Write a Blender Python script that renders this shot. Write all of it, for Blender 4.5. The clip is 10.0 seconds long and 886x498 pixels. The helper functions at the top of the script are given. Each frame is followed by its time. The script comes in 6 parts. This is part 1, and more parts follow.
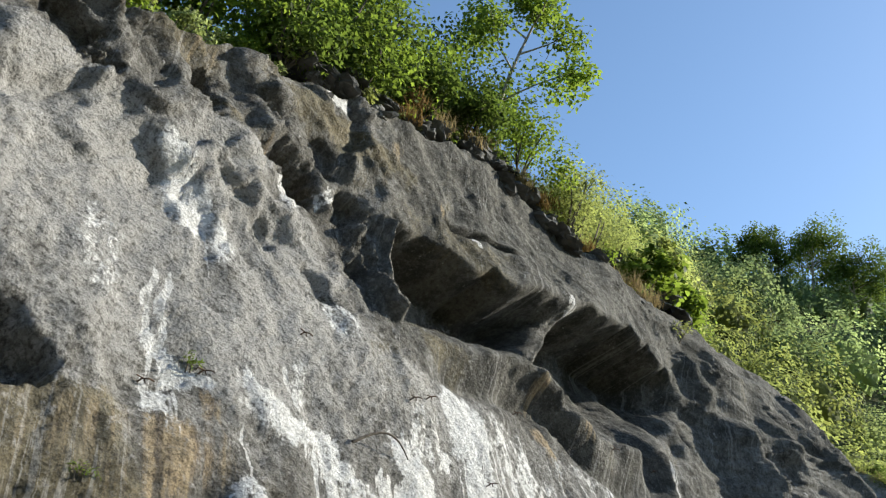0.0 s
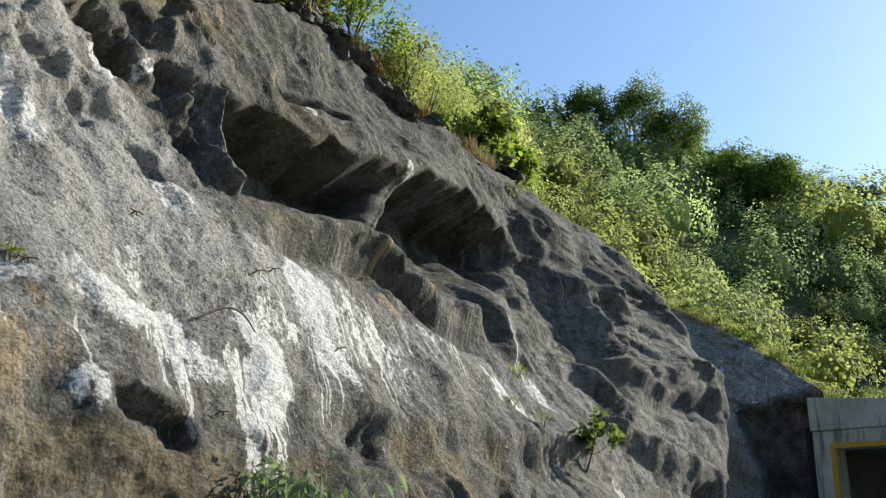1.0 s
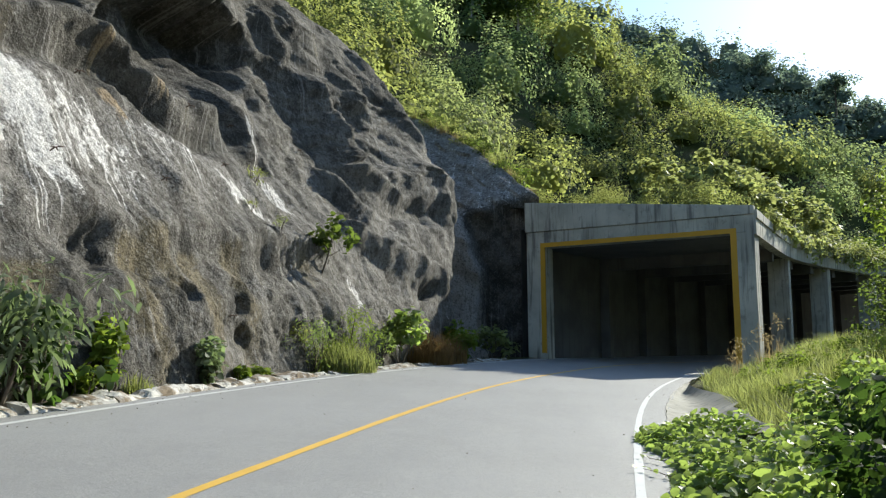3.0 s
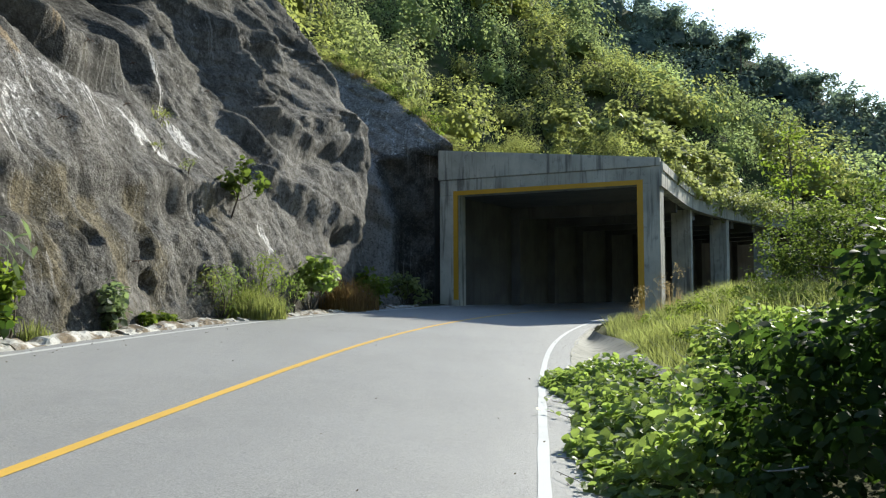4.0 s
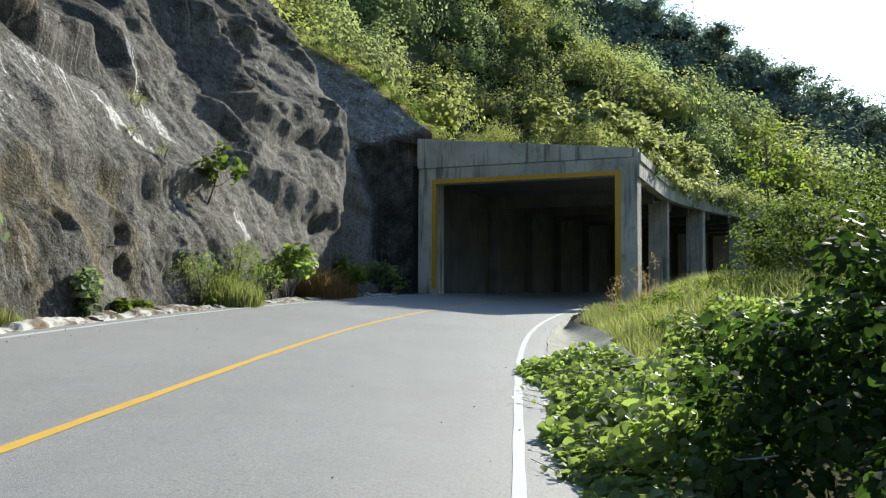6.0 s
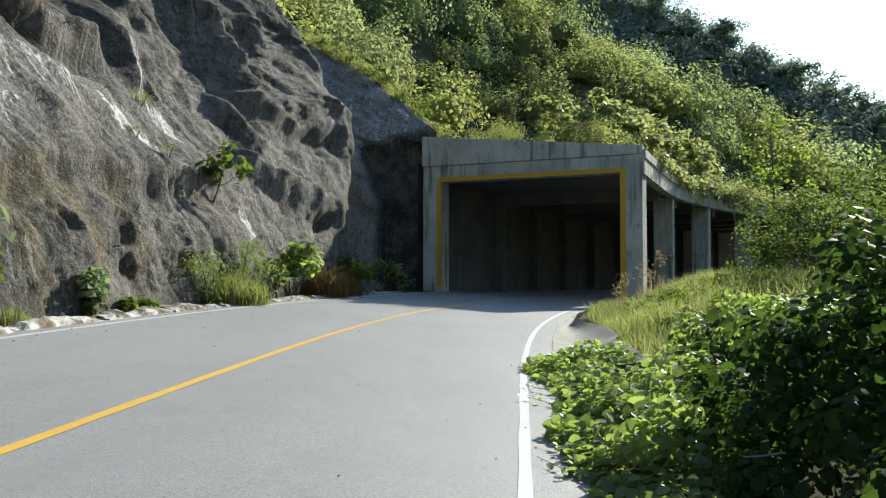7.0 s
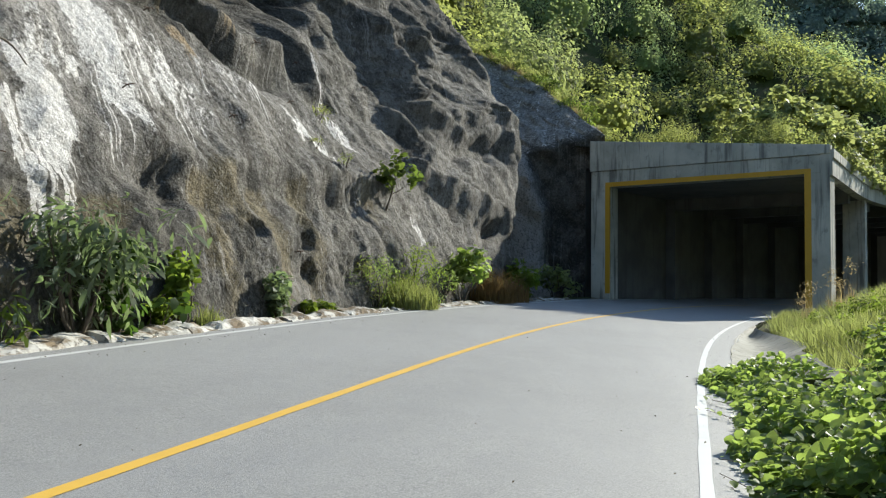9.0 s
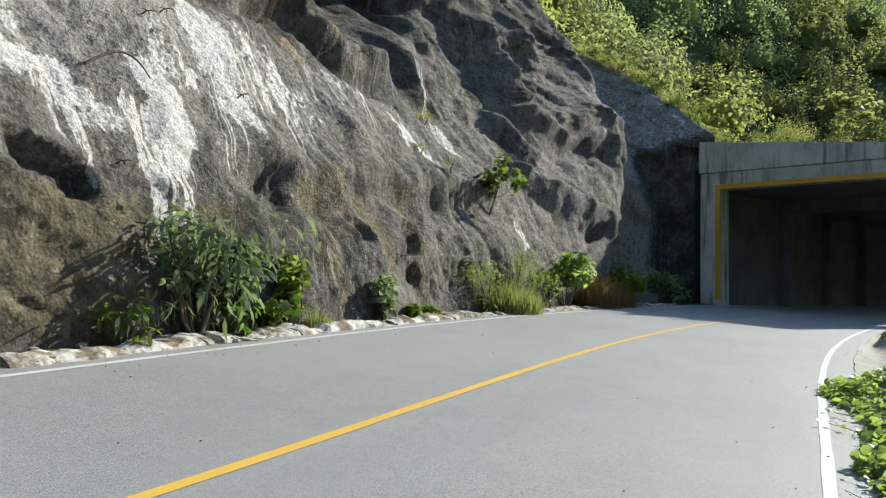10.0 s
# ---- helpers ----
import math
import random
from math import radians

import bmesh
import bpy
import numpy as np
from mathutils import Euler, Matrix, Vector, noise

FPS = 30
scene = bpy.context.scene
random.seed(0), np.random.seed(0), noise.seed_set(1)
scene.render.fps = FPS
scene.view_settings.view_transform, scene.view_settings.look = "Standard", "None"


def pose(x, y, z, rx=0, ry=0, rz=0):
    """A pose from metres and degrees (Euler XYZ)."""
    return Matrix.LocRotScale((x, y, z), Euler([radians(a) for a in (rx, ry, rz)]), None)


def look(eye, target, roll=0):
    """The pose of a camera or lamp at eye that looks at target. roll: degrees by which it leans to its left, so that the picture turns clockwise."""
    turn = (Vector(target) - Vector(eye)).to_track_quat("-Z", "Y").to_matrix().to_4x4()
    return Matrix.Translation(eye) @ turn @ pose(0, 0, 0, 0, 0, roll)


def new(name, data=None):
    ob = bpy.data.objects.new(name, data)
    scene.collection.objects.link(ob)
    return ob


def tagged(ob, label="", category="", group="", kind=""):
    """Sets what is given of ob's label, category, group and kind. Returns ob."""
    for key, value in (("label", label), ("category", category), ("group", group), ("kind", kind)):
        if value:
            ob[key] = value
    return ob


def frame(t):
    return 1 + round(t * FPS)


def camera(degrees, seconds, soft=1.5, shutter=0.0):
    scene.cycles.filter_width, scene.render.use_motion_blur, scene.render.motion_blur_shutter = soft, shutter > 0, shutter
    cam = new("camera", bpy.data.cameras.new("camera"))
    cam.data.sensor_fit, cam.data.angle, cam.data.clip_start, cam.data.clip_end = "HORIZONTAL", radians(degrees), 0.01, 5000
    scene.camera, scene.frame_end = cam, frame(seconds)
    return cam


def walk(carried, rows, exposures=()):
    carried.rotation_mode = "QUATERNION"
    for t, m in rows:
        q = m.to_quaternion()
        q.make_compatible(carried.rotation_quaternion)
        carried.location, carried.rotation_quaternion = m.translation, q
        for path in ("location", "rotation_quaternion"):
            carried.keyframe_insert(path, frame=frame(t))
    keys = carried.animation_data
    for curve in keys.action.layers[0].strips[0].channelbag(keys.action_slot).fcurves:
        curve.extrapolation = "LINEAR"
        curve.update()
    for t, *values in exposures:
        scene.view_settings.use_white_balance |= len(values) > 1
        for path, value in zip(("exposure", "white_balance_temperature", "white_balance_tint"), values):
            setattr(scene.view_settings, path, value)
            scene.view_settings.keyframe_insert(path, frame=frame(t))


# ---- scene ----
# Walk: a person on the road's edge line turns from the cliff to the gallery and part of the way back.
# seconds, x, yaw to the left, pitch, roll
PATH = [
    (0.0, -0.137, 38.78, 28.03, 11.00),
    (0.5, -0.137, 31.38, 23.47, 6.16),
    (1.0, -0.137, 25.52, 20.21, 2.73),
    (1.5, -0.115, 20.15, 16.55, 0.82),
    (2.0, -0.088, 15.40, 13.16, -0.08),
    (2.5, -0.063, 11.01, 10.11, -0.52),
    (3.0, -0.041, 7.08, 7.08, -0.28),
    (3.2, -0.031, 5.46, 5.84, -0.24),
    (4.3, -0.002, 0.28, 3.02, -0.28),
    (4.5, -0.000, 0.00, 2.78, -0.35),
    (5.0, 0.002, -0.34, 2.50, -0.06),
    (5.5, 0.003, -0.48, 2.60, 0.25),
    (7.0, 0.000, -0.08, 2.45, 0.10),
    (7.5, -0.013, 2.27, 2.29, 0.33),
    (8.0, -0.032, 5.56, 2.51, 0.64),
    (8.5, -0.048, 8.49, 2.59, 0.80),
    (9.0, -0.065, 11.40, 2.79, 0.72),
    (9.5, -0.082, 14.43, 2.96, 0.84),
    (10.0, -0.105, 18.51, 2.97, 1.10),
]
cam = camera(56.5, 10.0, soft=1.2)


def eye_pose(x, yaw, pitch, roll):
    return pose(x, 0, 1.6, 0, 0, yaw) @ pose(0, 0, 0, 90 + pitch, 0, 0) @ pose(0, 0, 0, 0, 0, roll)


walk(cam, [(t, eye_pose(x, a, p, r)) for t, x, a, p, r in PATH],
     [(0.0, 0.62, 6450, 4.0), (10.0, 0.62, 6450, 4.0)])

# ---- light ----
SUN_AZ, SUN_EL = 35.4, 29.6      # degrees clockwise from +y, and above the horizon
world = bpy.data.worlds.new("world")
scene.world = world
world.use_nodes = True
wn = world.node_tree.nodes
sky = wn.new("ShaderNodeTexSky")
sky.sky_type = 'NISHITA'
sky.sun_disc = False
sky.sun_elevation, sky.sun_rotation = radians(SUN_EL), radians(SUN_AZ)
sky.air_density, sky.dust_density, sky.ozone_density = 1.0, 0.5, 3.0
wn["Background"].inputs["Strength"].default_value = 0.15
world.node_tree.links.new(sky.outputs["Color"], wn["Background"].inputs["Color"])
sun = new("sun", bpy.data.lights.new("sun", 'SUN'))
sun.data.energy, sun.data.angle, sun.data.color = 5.0, radians(0.53), (1.0, 0.94, 0.84)
sun_dir = Vector((math.sin(radians(SUN_AZ)) * math.cos(radians(SUN_EL)),
                  math.cos(radians(SUN_AZ)) * math.cos(radians(SUN_EL)), math.sin(radians(SUN_EL))))
sun.matrix_world = look(sun_dir * 200, (0, 0, 0))


# ---- material kit ----
class Mat:
    """A node material with short ways to add nodes."""

    def __init__(self, name):
        self.m = bpy.data.materials.new(name)
        self.m.use_nodes = True
        self.t = self.m.node_tree
        self.b = self.t.nodes["Principled BSDF"]

    def n(self, kind, **values):
        node = self.t.nodes.new("ShaderNode" + kind)
        for key, value in values.items():
            if key in node.inputs:
                self.put(node.inputs[key], value)
            else:
                for name in (key.replace("_", " ").title(), key.replace("_", " ").capitalize()):
                    if name in node.inputs:
                        self.put(node.inputs[name], value)
                        break
        return node

    def put(self, socket, value):
        if isinstance(value, bpy.types.NodeSocket):
            self.t.links.new(value, socket)
        else:
            socket.default_value = value

    def uv(self):
        return self.n("UVMap").outputs["UV"]

    def obj(self):
        return self.n("NewGeometry").outputs["Position"]

    def attr(self, name):
        node = self.n("Attribute")
        node.attribute_name = name
        return node.outputs["Fac"]

    def scaled(self, vec, x, y, z):
        node = self.n("Mapping")
        self.put(node.inputs["Vector"], vec)
        node.inputs["Scale"].default_value = (x, y, z)
        return node.outputs["Vector"]

    def noise(self, vec, scale, detail=4, rough=0.55, warp=0.0):
        node = self.n("TexNoise", scale=scale, detail=detail, roughness=rough, distortion=warp)
        self.put(node.inputs["Vector"], vec)
        return node.outputs["Fac"]

    def voro(self, vec, scale, feature='F1'):
        node = self.n("TexVoronoi", scale=scale)
        node.feature = feature
        self.put(node.inputs["Vector"], vec)
        return node.outputs["Distance"]

    def ramp(self, fac, lo, hi, a=0.0, b=1.0):
        node = self.n("MapRange")
        node.interpolation_type = 'SMOOTHSTEP'
        for i, v in enumerate((fac, lo, hi, a, b)):
            self.put(node.inputs[i], v)
        return node.outputs["Result"]

    def math(self, op, a, b=0.0):
        node = self.n("Math")
        node.operation = op
        self.put(node.inputs[0], a)
        self.put(node.inputs[1], b)
        return node.outputs[0]

    def mix(self, fac, a, b, blend='MIX'):
        node = self.n("Mix")
        node.data_type, node.blend_type = 'RGBA', blend
        self.put(node.inputs["Factor"], fac)
        for socket, value in ((node.inputs[6], a), (node.inputs[7], b)):
            self.put(socket, (*value, 1) if isinstance(value, tuple) and len(value) == 3 else value)
        return node.outputs[2]

    def bump(self, height, strength, dist, normal=None):
        node = self.n("Bump", strength=strength, distance=dist)
        self.put(node.inputs["Height"], height)
        if normal is not None:
            self.put(node.inputs["Normal"], normal)
        return node.outputs["Normal"]

    def done(self, colour, rough=0.8, normal=None, **more):
        self.put(self.b.inputs["Base Color"], (*colour, 1) if isinstance(colour, tuple) else colour)
        self.put(self.b.inputs["Roughness"], rough)
        if normal is not None:
            self.put(self.b.inputs["Normal"], normal)
        for key, value in more.items():
            self.put(self.b.inputs[key.replace("_", " ").title()], value)
        return self.m


def rock_material():
    k = Mat("sprayed_concrete_rock")
    p, uv = k.obj(), k.uv()
    big, mid, blot = k.noise(p, 0.35, 4), k.noise(p, 1.3, 7, 0.66, 0.3), k.noise(p, 3.2, 8, 0.72, 0.5)
    fine, grit, speck = k.noise(p, 9, 7, 0.74), k.noise(p, 30, 5, 0.75), k.noise(p, 70, 3, 0.7)
    pebble = k.voro(p, 17)
    veil = k.noise(k.scaled(uv, 3.2, 0.42, 1), 1.0, 6, 0.7, 0.9)
    seep = k.noise(k.scaled(uv, 1.0, 0.30, 1), 1.0, 6, 0.66, 0.8)
    runs = k.noise(k.scaled(uv, 8.5, 0.11, 1), 1.0, 3, 0.5, 0.18)
    col = k.mix(k.ramp(mid, 0.36, 0.64), (0.112, 0.106, 0.092), (0.245, 0.235, 0.208))
    col = k.mix(k.ramp(big, 0.42, 0.62, 0, 0.5), col, (0.125, 0.119, 0.106))
    col = k.mix(k.ramp(seep, 0.52, 0.66, 0, 0.6), col, (0.058, 0.049, 0.036))
    col = k.mix(k.ramp(seep, 0.32, 0.44, 0.45, 0), col, (0.28, 0.272, 0.248))
    col = k.mix(k.ramp(veil, 0.54, 0.66, 0, 0.55), col, (0.062, 0.055, 0.044))
    col = k.mix(k.ramp(veil, 0.34, 0.44, 0.4, 0), col, (0.27, 0.262, 0.24))
    col = k.mix(k.ramp(blot, 0.53, 0.58, 0, 0.5), col, (0.060, 0.052, 0.041))
    col = k.mix(k.ramp(blot, 0.42, 0.47, 0.4, 0), col, (0.31, 0.302, 0.285))
    # old dark crust; the same tone paints shade into the hollow and the nook
    crust_and_shade = k.math('ADD', k.attr("crust_and_shade"), k.math('MULTIPLY', k.math('SUBTRACT', seep, 0.5), 1.5))
    crust_and_shade = k.math('ADD', crust_and_shade, k.math('MULTIPLY', k.math('SUBTRACT', blot, 0.5), 0.7))
    col = k.mix(k.ramp(crust_and_shade, 0.15, 0.62, 0, 0.92), col, k.mix(k.ramp(mid, 0.38, 0.62), (0.048, 0.046, 0.039), (0.145, 0.138, 0.118)))
    # brown, olive and ochre seep stains
    brown = k.math('ADD', k.attr("brown"), k.math('MULTIPLY', k.math('SUBTRACT', seep, 0.5), -1.5))
    brown = k.math('ADD', brown, k.math('MULTIPLY', k.math('SUBTRACT', blot, 0.5), 1.0))
    col = k.mix(k.ramp(brown, 0.12, 0.58, 0, 0.78), col, k.mix(k.ramp(mid, 0.35, 0.65), (0.068, 0.058, 0.028), (0.205, 0.168, 0.092)))
    ochre = k.math('ADD', k.attr("ochre"), k.math('MULTIPLY', k.math('SUBTRACT', runs, 0.5), 1.4))
    col = k.mix(k.ramp(ochre, 0.28, 0.7, 0, 0.88), col, k.mix(k.ramp(runs, 0.35, 0.65), (0.22, 0.150, 0.080), (0.42, 0.33, 0.20)))
    # pale dry concrete
    pale = k.math('ADD', k.attr("pale"), k.math('MULTIPLY', k.math('SUBTRACT', blot, 0.5), 2.0))
    pale = k.math('ADD', pale, k.math('MULTIPLY', k.math('SUBTRACT', fine, 0.5), 1.0))
    col = k.mix(k.ramp(pale, 0.20, 0.66, 0, 0.85), col, k.mix(mid, (0.27, 0.262, 0.242), (0.50, 0.487, 0.46)))
    # thin pale and dark threads where water has run
    thread = k.noise(k.scaled(uv, 10.0, 0.22, 1), 1.0, 5, 0.66, 0.6)
    wet = k.ramp(k.noise(k.scaled(uv, 0.55, 0.30, 1), 1.0, 4, 0.6, 0.6), 0.47, 0.58)
    col = k.mix(k.math('MULTIPLY', k.ramp(thread, 0.55, 0.63, 0, 0.42), wet), col, (0.44, 0.43, 0.405))
    col = k.mix(k.math('MULTIPLY', k.ramp(thread, 0.37, 0.45, 0.36, 0), wet), col, (0.060, 0.054, 0.044))
    # gritty skin and blotches
    col = k.mix(k.ramp(grit, 0.38, 0.48, 0.5, 0), col, (0.036, 0.033, 0.029))
    col = k.mix(k.ramp(speck, 0.58, 0.70, 0, 0.38), col, (0.38, 0.365, 0.34))
    col = k.mix(k.ramp(fine, 0.40, 0.47, 0.6, 0), col, (0.042, 0.038, 0.033))
    col = k.mix(k.ramp(fine, 0.54, 0.62, 0, 0.30), col, (0.32, 0.31, 0.29))
    col = k.mix(k.ramp(k.voro(p, 11), 0.05, 0.16, 0.6, 0), col, (0.040, 0.036, 0.031))
    # lime: ragged crusts, a thin wash round them, and runs that drip from them
    lime = k.math('ADD', k.attr("lime"), k.math('MULTIPLY', k.math('SUBTRACT', blot, 0.5), 1.5))
    lime = k.math('ADD', lime, k.math('MULTIPLY', k.math('SUBTRACT', fine, 0.5), 1.3))
    lime = k.math('ADD', lime, k.math('MULTIPLY', k.math('SUBTRACT', veil, 0.5), 1.6))
    chalk = k.mix(k.ramp(fine, 0.35, 0.65), (0.50, 0.495, 0.475), (0.76, 0.755, 0.73))
    col = k.mix(k.ramp(lime, 0.30, 0.58, 0, 0.30), col, chalk)
    drip = k.math('ADD', k.attr("drip"), k.math('MULTIPLY', k.math('SUBTRACT', runs, 0.5), 2.9))
    drip = k.math('ADD', drip, k.math('MULTIPLY', k.math('SUBTRACT', fine, 0.5), 0.7))
    drip = k.math('MULTIPLY', k.ramp(drip, 0.62, 0.84, 0, 0.85), k.ramp(k.attr("drip"), 0.04, 0.22))
    col = k.mix(drip, col, chalk)
    col = k.mix(k.ramp(lime, 0.52, 0.62, 0, 0.9), col, chalk)
    col = k.mix(1.0, col, (1.03, 0.995, 0.98), 'MULTIPLY')
    nrm = k.bump(mid, 0.6, 0.16)
    nrm = k.bump(blot, 0.95, 0.09, nrm)
    nrm = k.bump(fine, 0.8, 0.045, nrm)
    nrm = k.bump(pebble, 0.8, 0.025, nrm)
    nrm = k.bump(grit, 0.95, 0.018, nrm)
    k.b.inputs["Specular IOR Level"].default_value = 0.24
    return k.done(col, k.ramp(seep, 0.3, 0.7, 0.82, 0.96), nrm)


def strata_material():
    k = Mat("bare_dark_rock")
    p = k.obj()
    a, b, c = k.noise(k.scaled(p, 1, 1, 2.2), 0.9, 5, 0.65), k.noise(p, 6, 5, 0.6), k.noise(p, 30, 3)
    col = k.mix(k.ramp(a, 0.35, 0.65), (0.040, 0.038, 0.036), (0.13, 0.125, 0.115))
    col = k.mix(k.ramp(b, 0.55, 0.75, 0, 0.5), col, (0.15, 0.11, 0.07))
    return k.done(col, 0.85, k.bump(c, 0.4, 0.02, k.bump(b, 0.7, 0.08)))


def asphalt_material():
    k = Mat("asphalt")
    p = k.obj()
    grain, fleck, chip = k.noise(p, 70, 4, 0.8), k.voro(p, 42), k.voro(p, 9)
    patch, wide, track = k.noise(p, 1.6, 6, 0.6), k.noise(p, 0.22, 4), k.noise(k.scaled(p, 0.9, 0.08, 1), 1.0, 3)
    col = k.mix(k.ramp(grain, 0.3, 0.7), (0.143, 0.141, 0.136), (0.380, 0.374, 0.358))
    col = k.mix(k.ramp(fleck, 0.04, 0.2, 0.85, 0), col, (0.46, 0.46, 0.45))
    col = k.mix(k.ramp(chip, 0.015, 0.06, 0.75, 0), col, (0.07, 0.068, 0.066))
    col = k.mix(k.ramp(k.noise(p, 20, 4, 0.8), 0.56, 0.66, 0, 0.6), col, (0.10, 0.10, 0.10))
    col = k.mix(k.ramp(k.voro(p, 15), 0.02, 0.07, 0.6, 0), col, (0.50, 0.495, 0.48))
    col = k.mix(k.ramp(patch, 0.4, 0.7, 0, 0.4), col, (0.212, 0.210, 0.206))
    col = k.mix(k.ramp(wide, 0.4, 0.65, 0, 0.35), col, (0.325, 0.322, 0.315))
    col = k.mix(k.ramp(track, 0.5, 0.7, 0, 0.3), col, (0.215, 0.213, 0.210))
    return k.done(col, 0.62, k.bump(grain, 0.7, 0.01))


def paint_material(name, colour):
    k = Mat(name)
    p = k.obj()
    worn, dirt = k.noise(p, 22, 5, 0.7), k.noise(p, 2.5, 4)
    col = k.mix(k.ramp(dirt, 0.4, 0.75, 0, 0.35), colour, tuple(c * 0.72 for c in colour))
    col = k.mix(k.ramp(worn, 0.66, 0.74), col, (0.14, 0.14, 0.14))
    return k.done(col, 0.6, k.bump(k.noise(p, 120, 2), 0.3, 0.004))


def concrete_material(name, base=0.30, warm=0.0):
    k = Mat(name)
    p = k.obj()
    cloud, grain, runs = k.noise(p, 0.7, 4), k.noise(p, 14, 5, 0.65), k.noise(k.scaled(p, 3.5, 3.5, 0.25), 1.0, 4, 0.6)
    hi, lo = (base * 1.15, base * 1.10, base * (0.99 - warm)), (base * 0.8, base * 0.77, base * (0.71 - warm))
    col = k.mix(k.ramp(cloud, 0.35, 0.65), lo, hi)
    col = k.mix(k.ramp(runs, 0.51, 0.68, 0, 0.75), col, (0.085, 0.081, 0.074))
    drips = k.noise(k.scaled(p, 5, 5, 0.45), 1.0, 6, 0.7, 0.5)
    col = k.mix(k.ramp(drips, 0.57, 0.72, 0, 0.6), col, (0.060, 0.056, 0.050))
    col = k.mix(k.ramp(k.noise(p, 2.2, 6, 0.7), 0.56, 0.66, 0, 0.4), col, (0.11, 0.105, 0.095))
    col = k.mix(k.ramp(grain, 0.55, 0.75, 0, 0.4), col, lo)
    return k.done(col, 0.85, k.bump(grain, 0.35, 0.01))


def leaf_material(name, dark, light, glow, gloss=0.45, sheen=0.10):
    """dark to light: spread of leaf colours; glow: the colour that shines through."""
    k = Mat(name)
    geo = k.n("NewGeometry").outputs["Random Per Island"]
    tint = k.attr("tint")
    fac = k.math('ADD', k.math('MULTIPLY', geo, 0.18), k.math('MULTIPLY', tint, 0.82))
    col = k.mix(fac, dark, light)
    through_col = k.mix(fac, tuple(c * 0.65 for c in glow), tuple(min(1, c * 1.35) for c in glow))
    k.done(col, gloss + 0.12)
    k.b.inputs["Specular IOR Level"].default_value = sheen
    tr = k.n("BsdfTranslucent")
    k.put(tr.inputs["Color"], through_col)
    ms = k.n("MixShader")
    ms.inputs[0].default_value = 0.56
    k.t.links.new(k.b.outputs[0], ms.inputs[1])
    k.t.links.new(tr.outputs[0], ms.inputs[2])
    k.t.links.new(ms.outputs[0], k.t.nodes["Material Output"].inputs["Surface"])
    return k.m


def bark_material(name, a, b):
    k = Mat(name)
    p = k.scaled(k.obj(), 6, 6, 1.2)
    n = k.noise(p, 2.5, 5, 0.65)
    return k.done(k.mix(k.ramp(n, 0.35, 0.65), a, b), 0.9, k.bump(n, 0.6, 0.03))


def soil_material():
    k = Mat("soil_and_litter")
    p = k.obj()
    a, b = k.noise(p, 0.4, 5), k.noise(p, 7, 5, 0.7)
    col = k.mix(k.ramp(a, 0.4, 0.6), (0.055, 0.068, 0.026), (0.085, 0.082, 0.046))
    col = k.mix(k.ramp(b, 0.5, 0.7, 0, 0.6), col, (0.065, 0.085, 0.030))
    k.b.inputs["Specular IOR Level"].default_value = 0.05
    return k.done(col, 0.97, k.bump(b, 0.8, 0.1))


ROCK, STRATA, ASPHALT = rock_material(), strata_material(), asphalt_material()
WHITE_PAINT = paint_material("white_road_paint", (0.56, 0.56, 0.545))
YELLOW_PAINT = paint_material("yellow_road_paint", (0.64, 0.39, 0.06))
YELLOW_EDGE = paint_material("yellow_portal_paint", (0.56, 0.30, 0.015))
CONCRETE = concrete_material("weathered_concrete", 0.46, 0.07)
# concrete inside the shed: the interior's deep shade is put into its base colour
DARK_CONCRETE = concrete_material("shade_dark_concrete", 0.11)
APRON = concrete_material("dusty_pale_concrete", 0.25, 0.08)
SOIL = soil_material()


def kerb_material():
    k = Mat("stained_whitewashed_kerb")
    p = k.obj()
    a, b, c = k.noise(p, 2.2, 5, 0.65), k.noise(p, 9, 5, 0.7), k.noise(p, 40, 3)
    col = k.mix(k.ramp(a, 0.42, 0.58), (0.17, 0.125, 0.075), (0.52, 0.50, 0.45))
    col = k.mix(k.ramp(b, 0.54, 0.66, 0, 0.8), col, (0.085, 0.07, 0.052))
    return k.done(col, 0.9, k.bump(c, 0.5, 0.01, k.bump(b, 0.8, 0.04)))


KERB = kerb_material()
LEAF_HILL = leaf_material("hillside_leaf", (0.095, 0.123, 0.068), (0.270, 0.284, 0.154), (0.418, 0.479, 0.165), 0.55)
LEAF_GOLD = leaf_material("yellow_green_leaf", (0.106, 0.131, 0.064), (0.270, 0.275, 0.134), (0.429, 0.468, 0.127), 0.55)
LEAF_TREE = leaf_material("dark_tree_leaf", (0.034, 0.058, 0.020), (0.115, 0.142, 0.050), (0.15, 0.21, 0.035), 0.5)
# paler and bluer than the leaves are: valley haze mixed into the colour
LEAF_FAR = leaf_material("hazed_far_leaf", (0.125, 0.165, 0.150), (0.215, 0.255, 0.215), (0.22, 0.29, 0.19), 0.6)
LEAF_TOP = leaf_material("hilltop_leaf", (0.062, 0.098, 0.050), (0.150, 0.195, 0.095), (0.23, 0.32, 0.10), 0.55)
# hillside leaf with distance haze painted in as a paler, flatter green
LEAF_HIGH = leaf_material("hazed_upper_leaf", (0.120, 0.158, 0.088), (0.252, 0.290, 0.156), (0.420, 0.510, 0.190), 0.65, 0.05)
LEAF_FRESH = leaf_material("fresh_leaf", (0.05, 0.088, 0.018), (0.14, 0.185, 0.04), (0.26, 0.35, 0.045), 0.42)
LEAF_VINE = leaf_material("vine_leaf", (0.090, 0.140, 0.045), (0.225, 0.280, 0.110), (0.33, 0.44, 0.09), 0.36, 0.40)
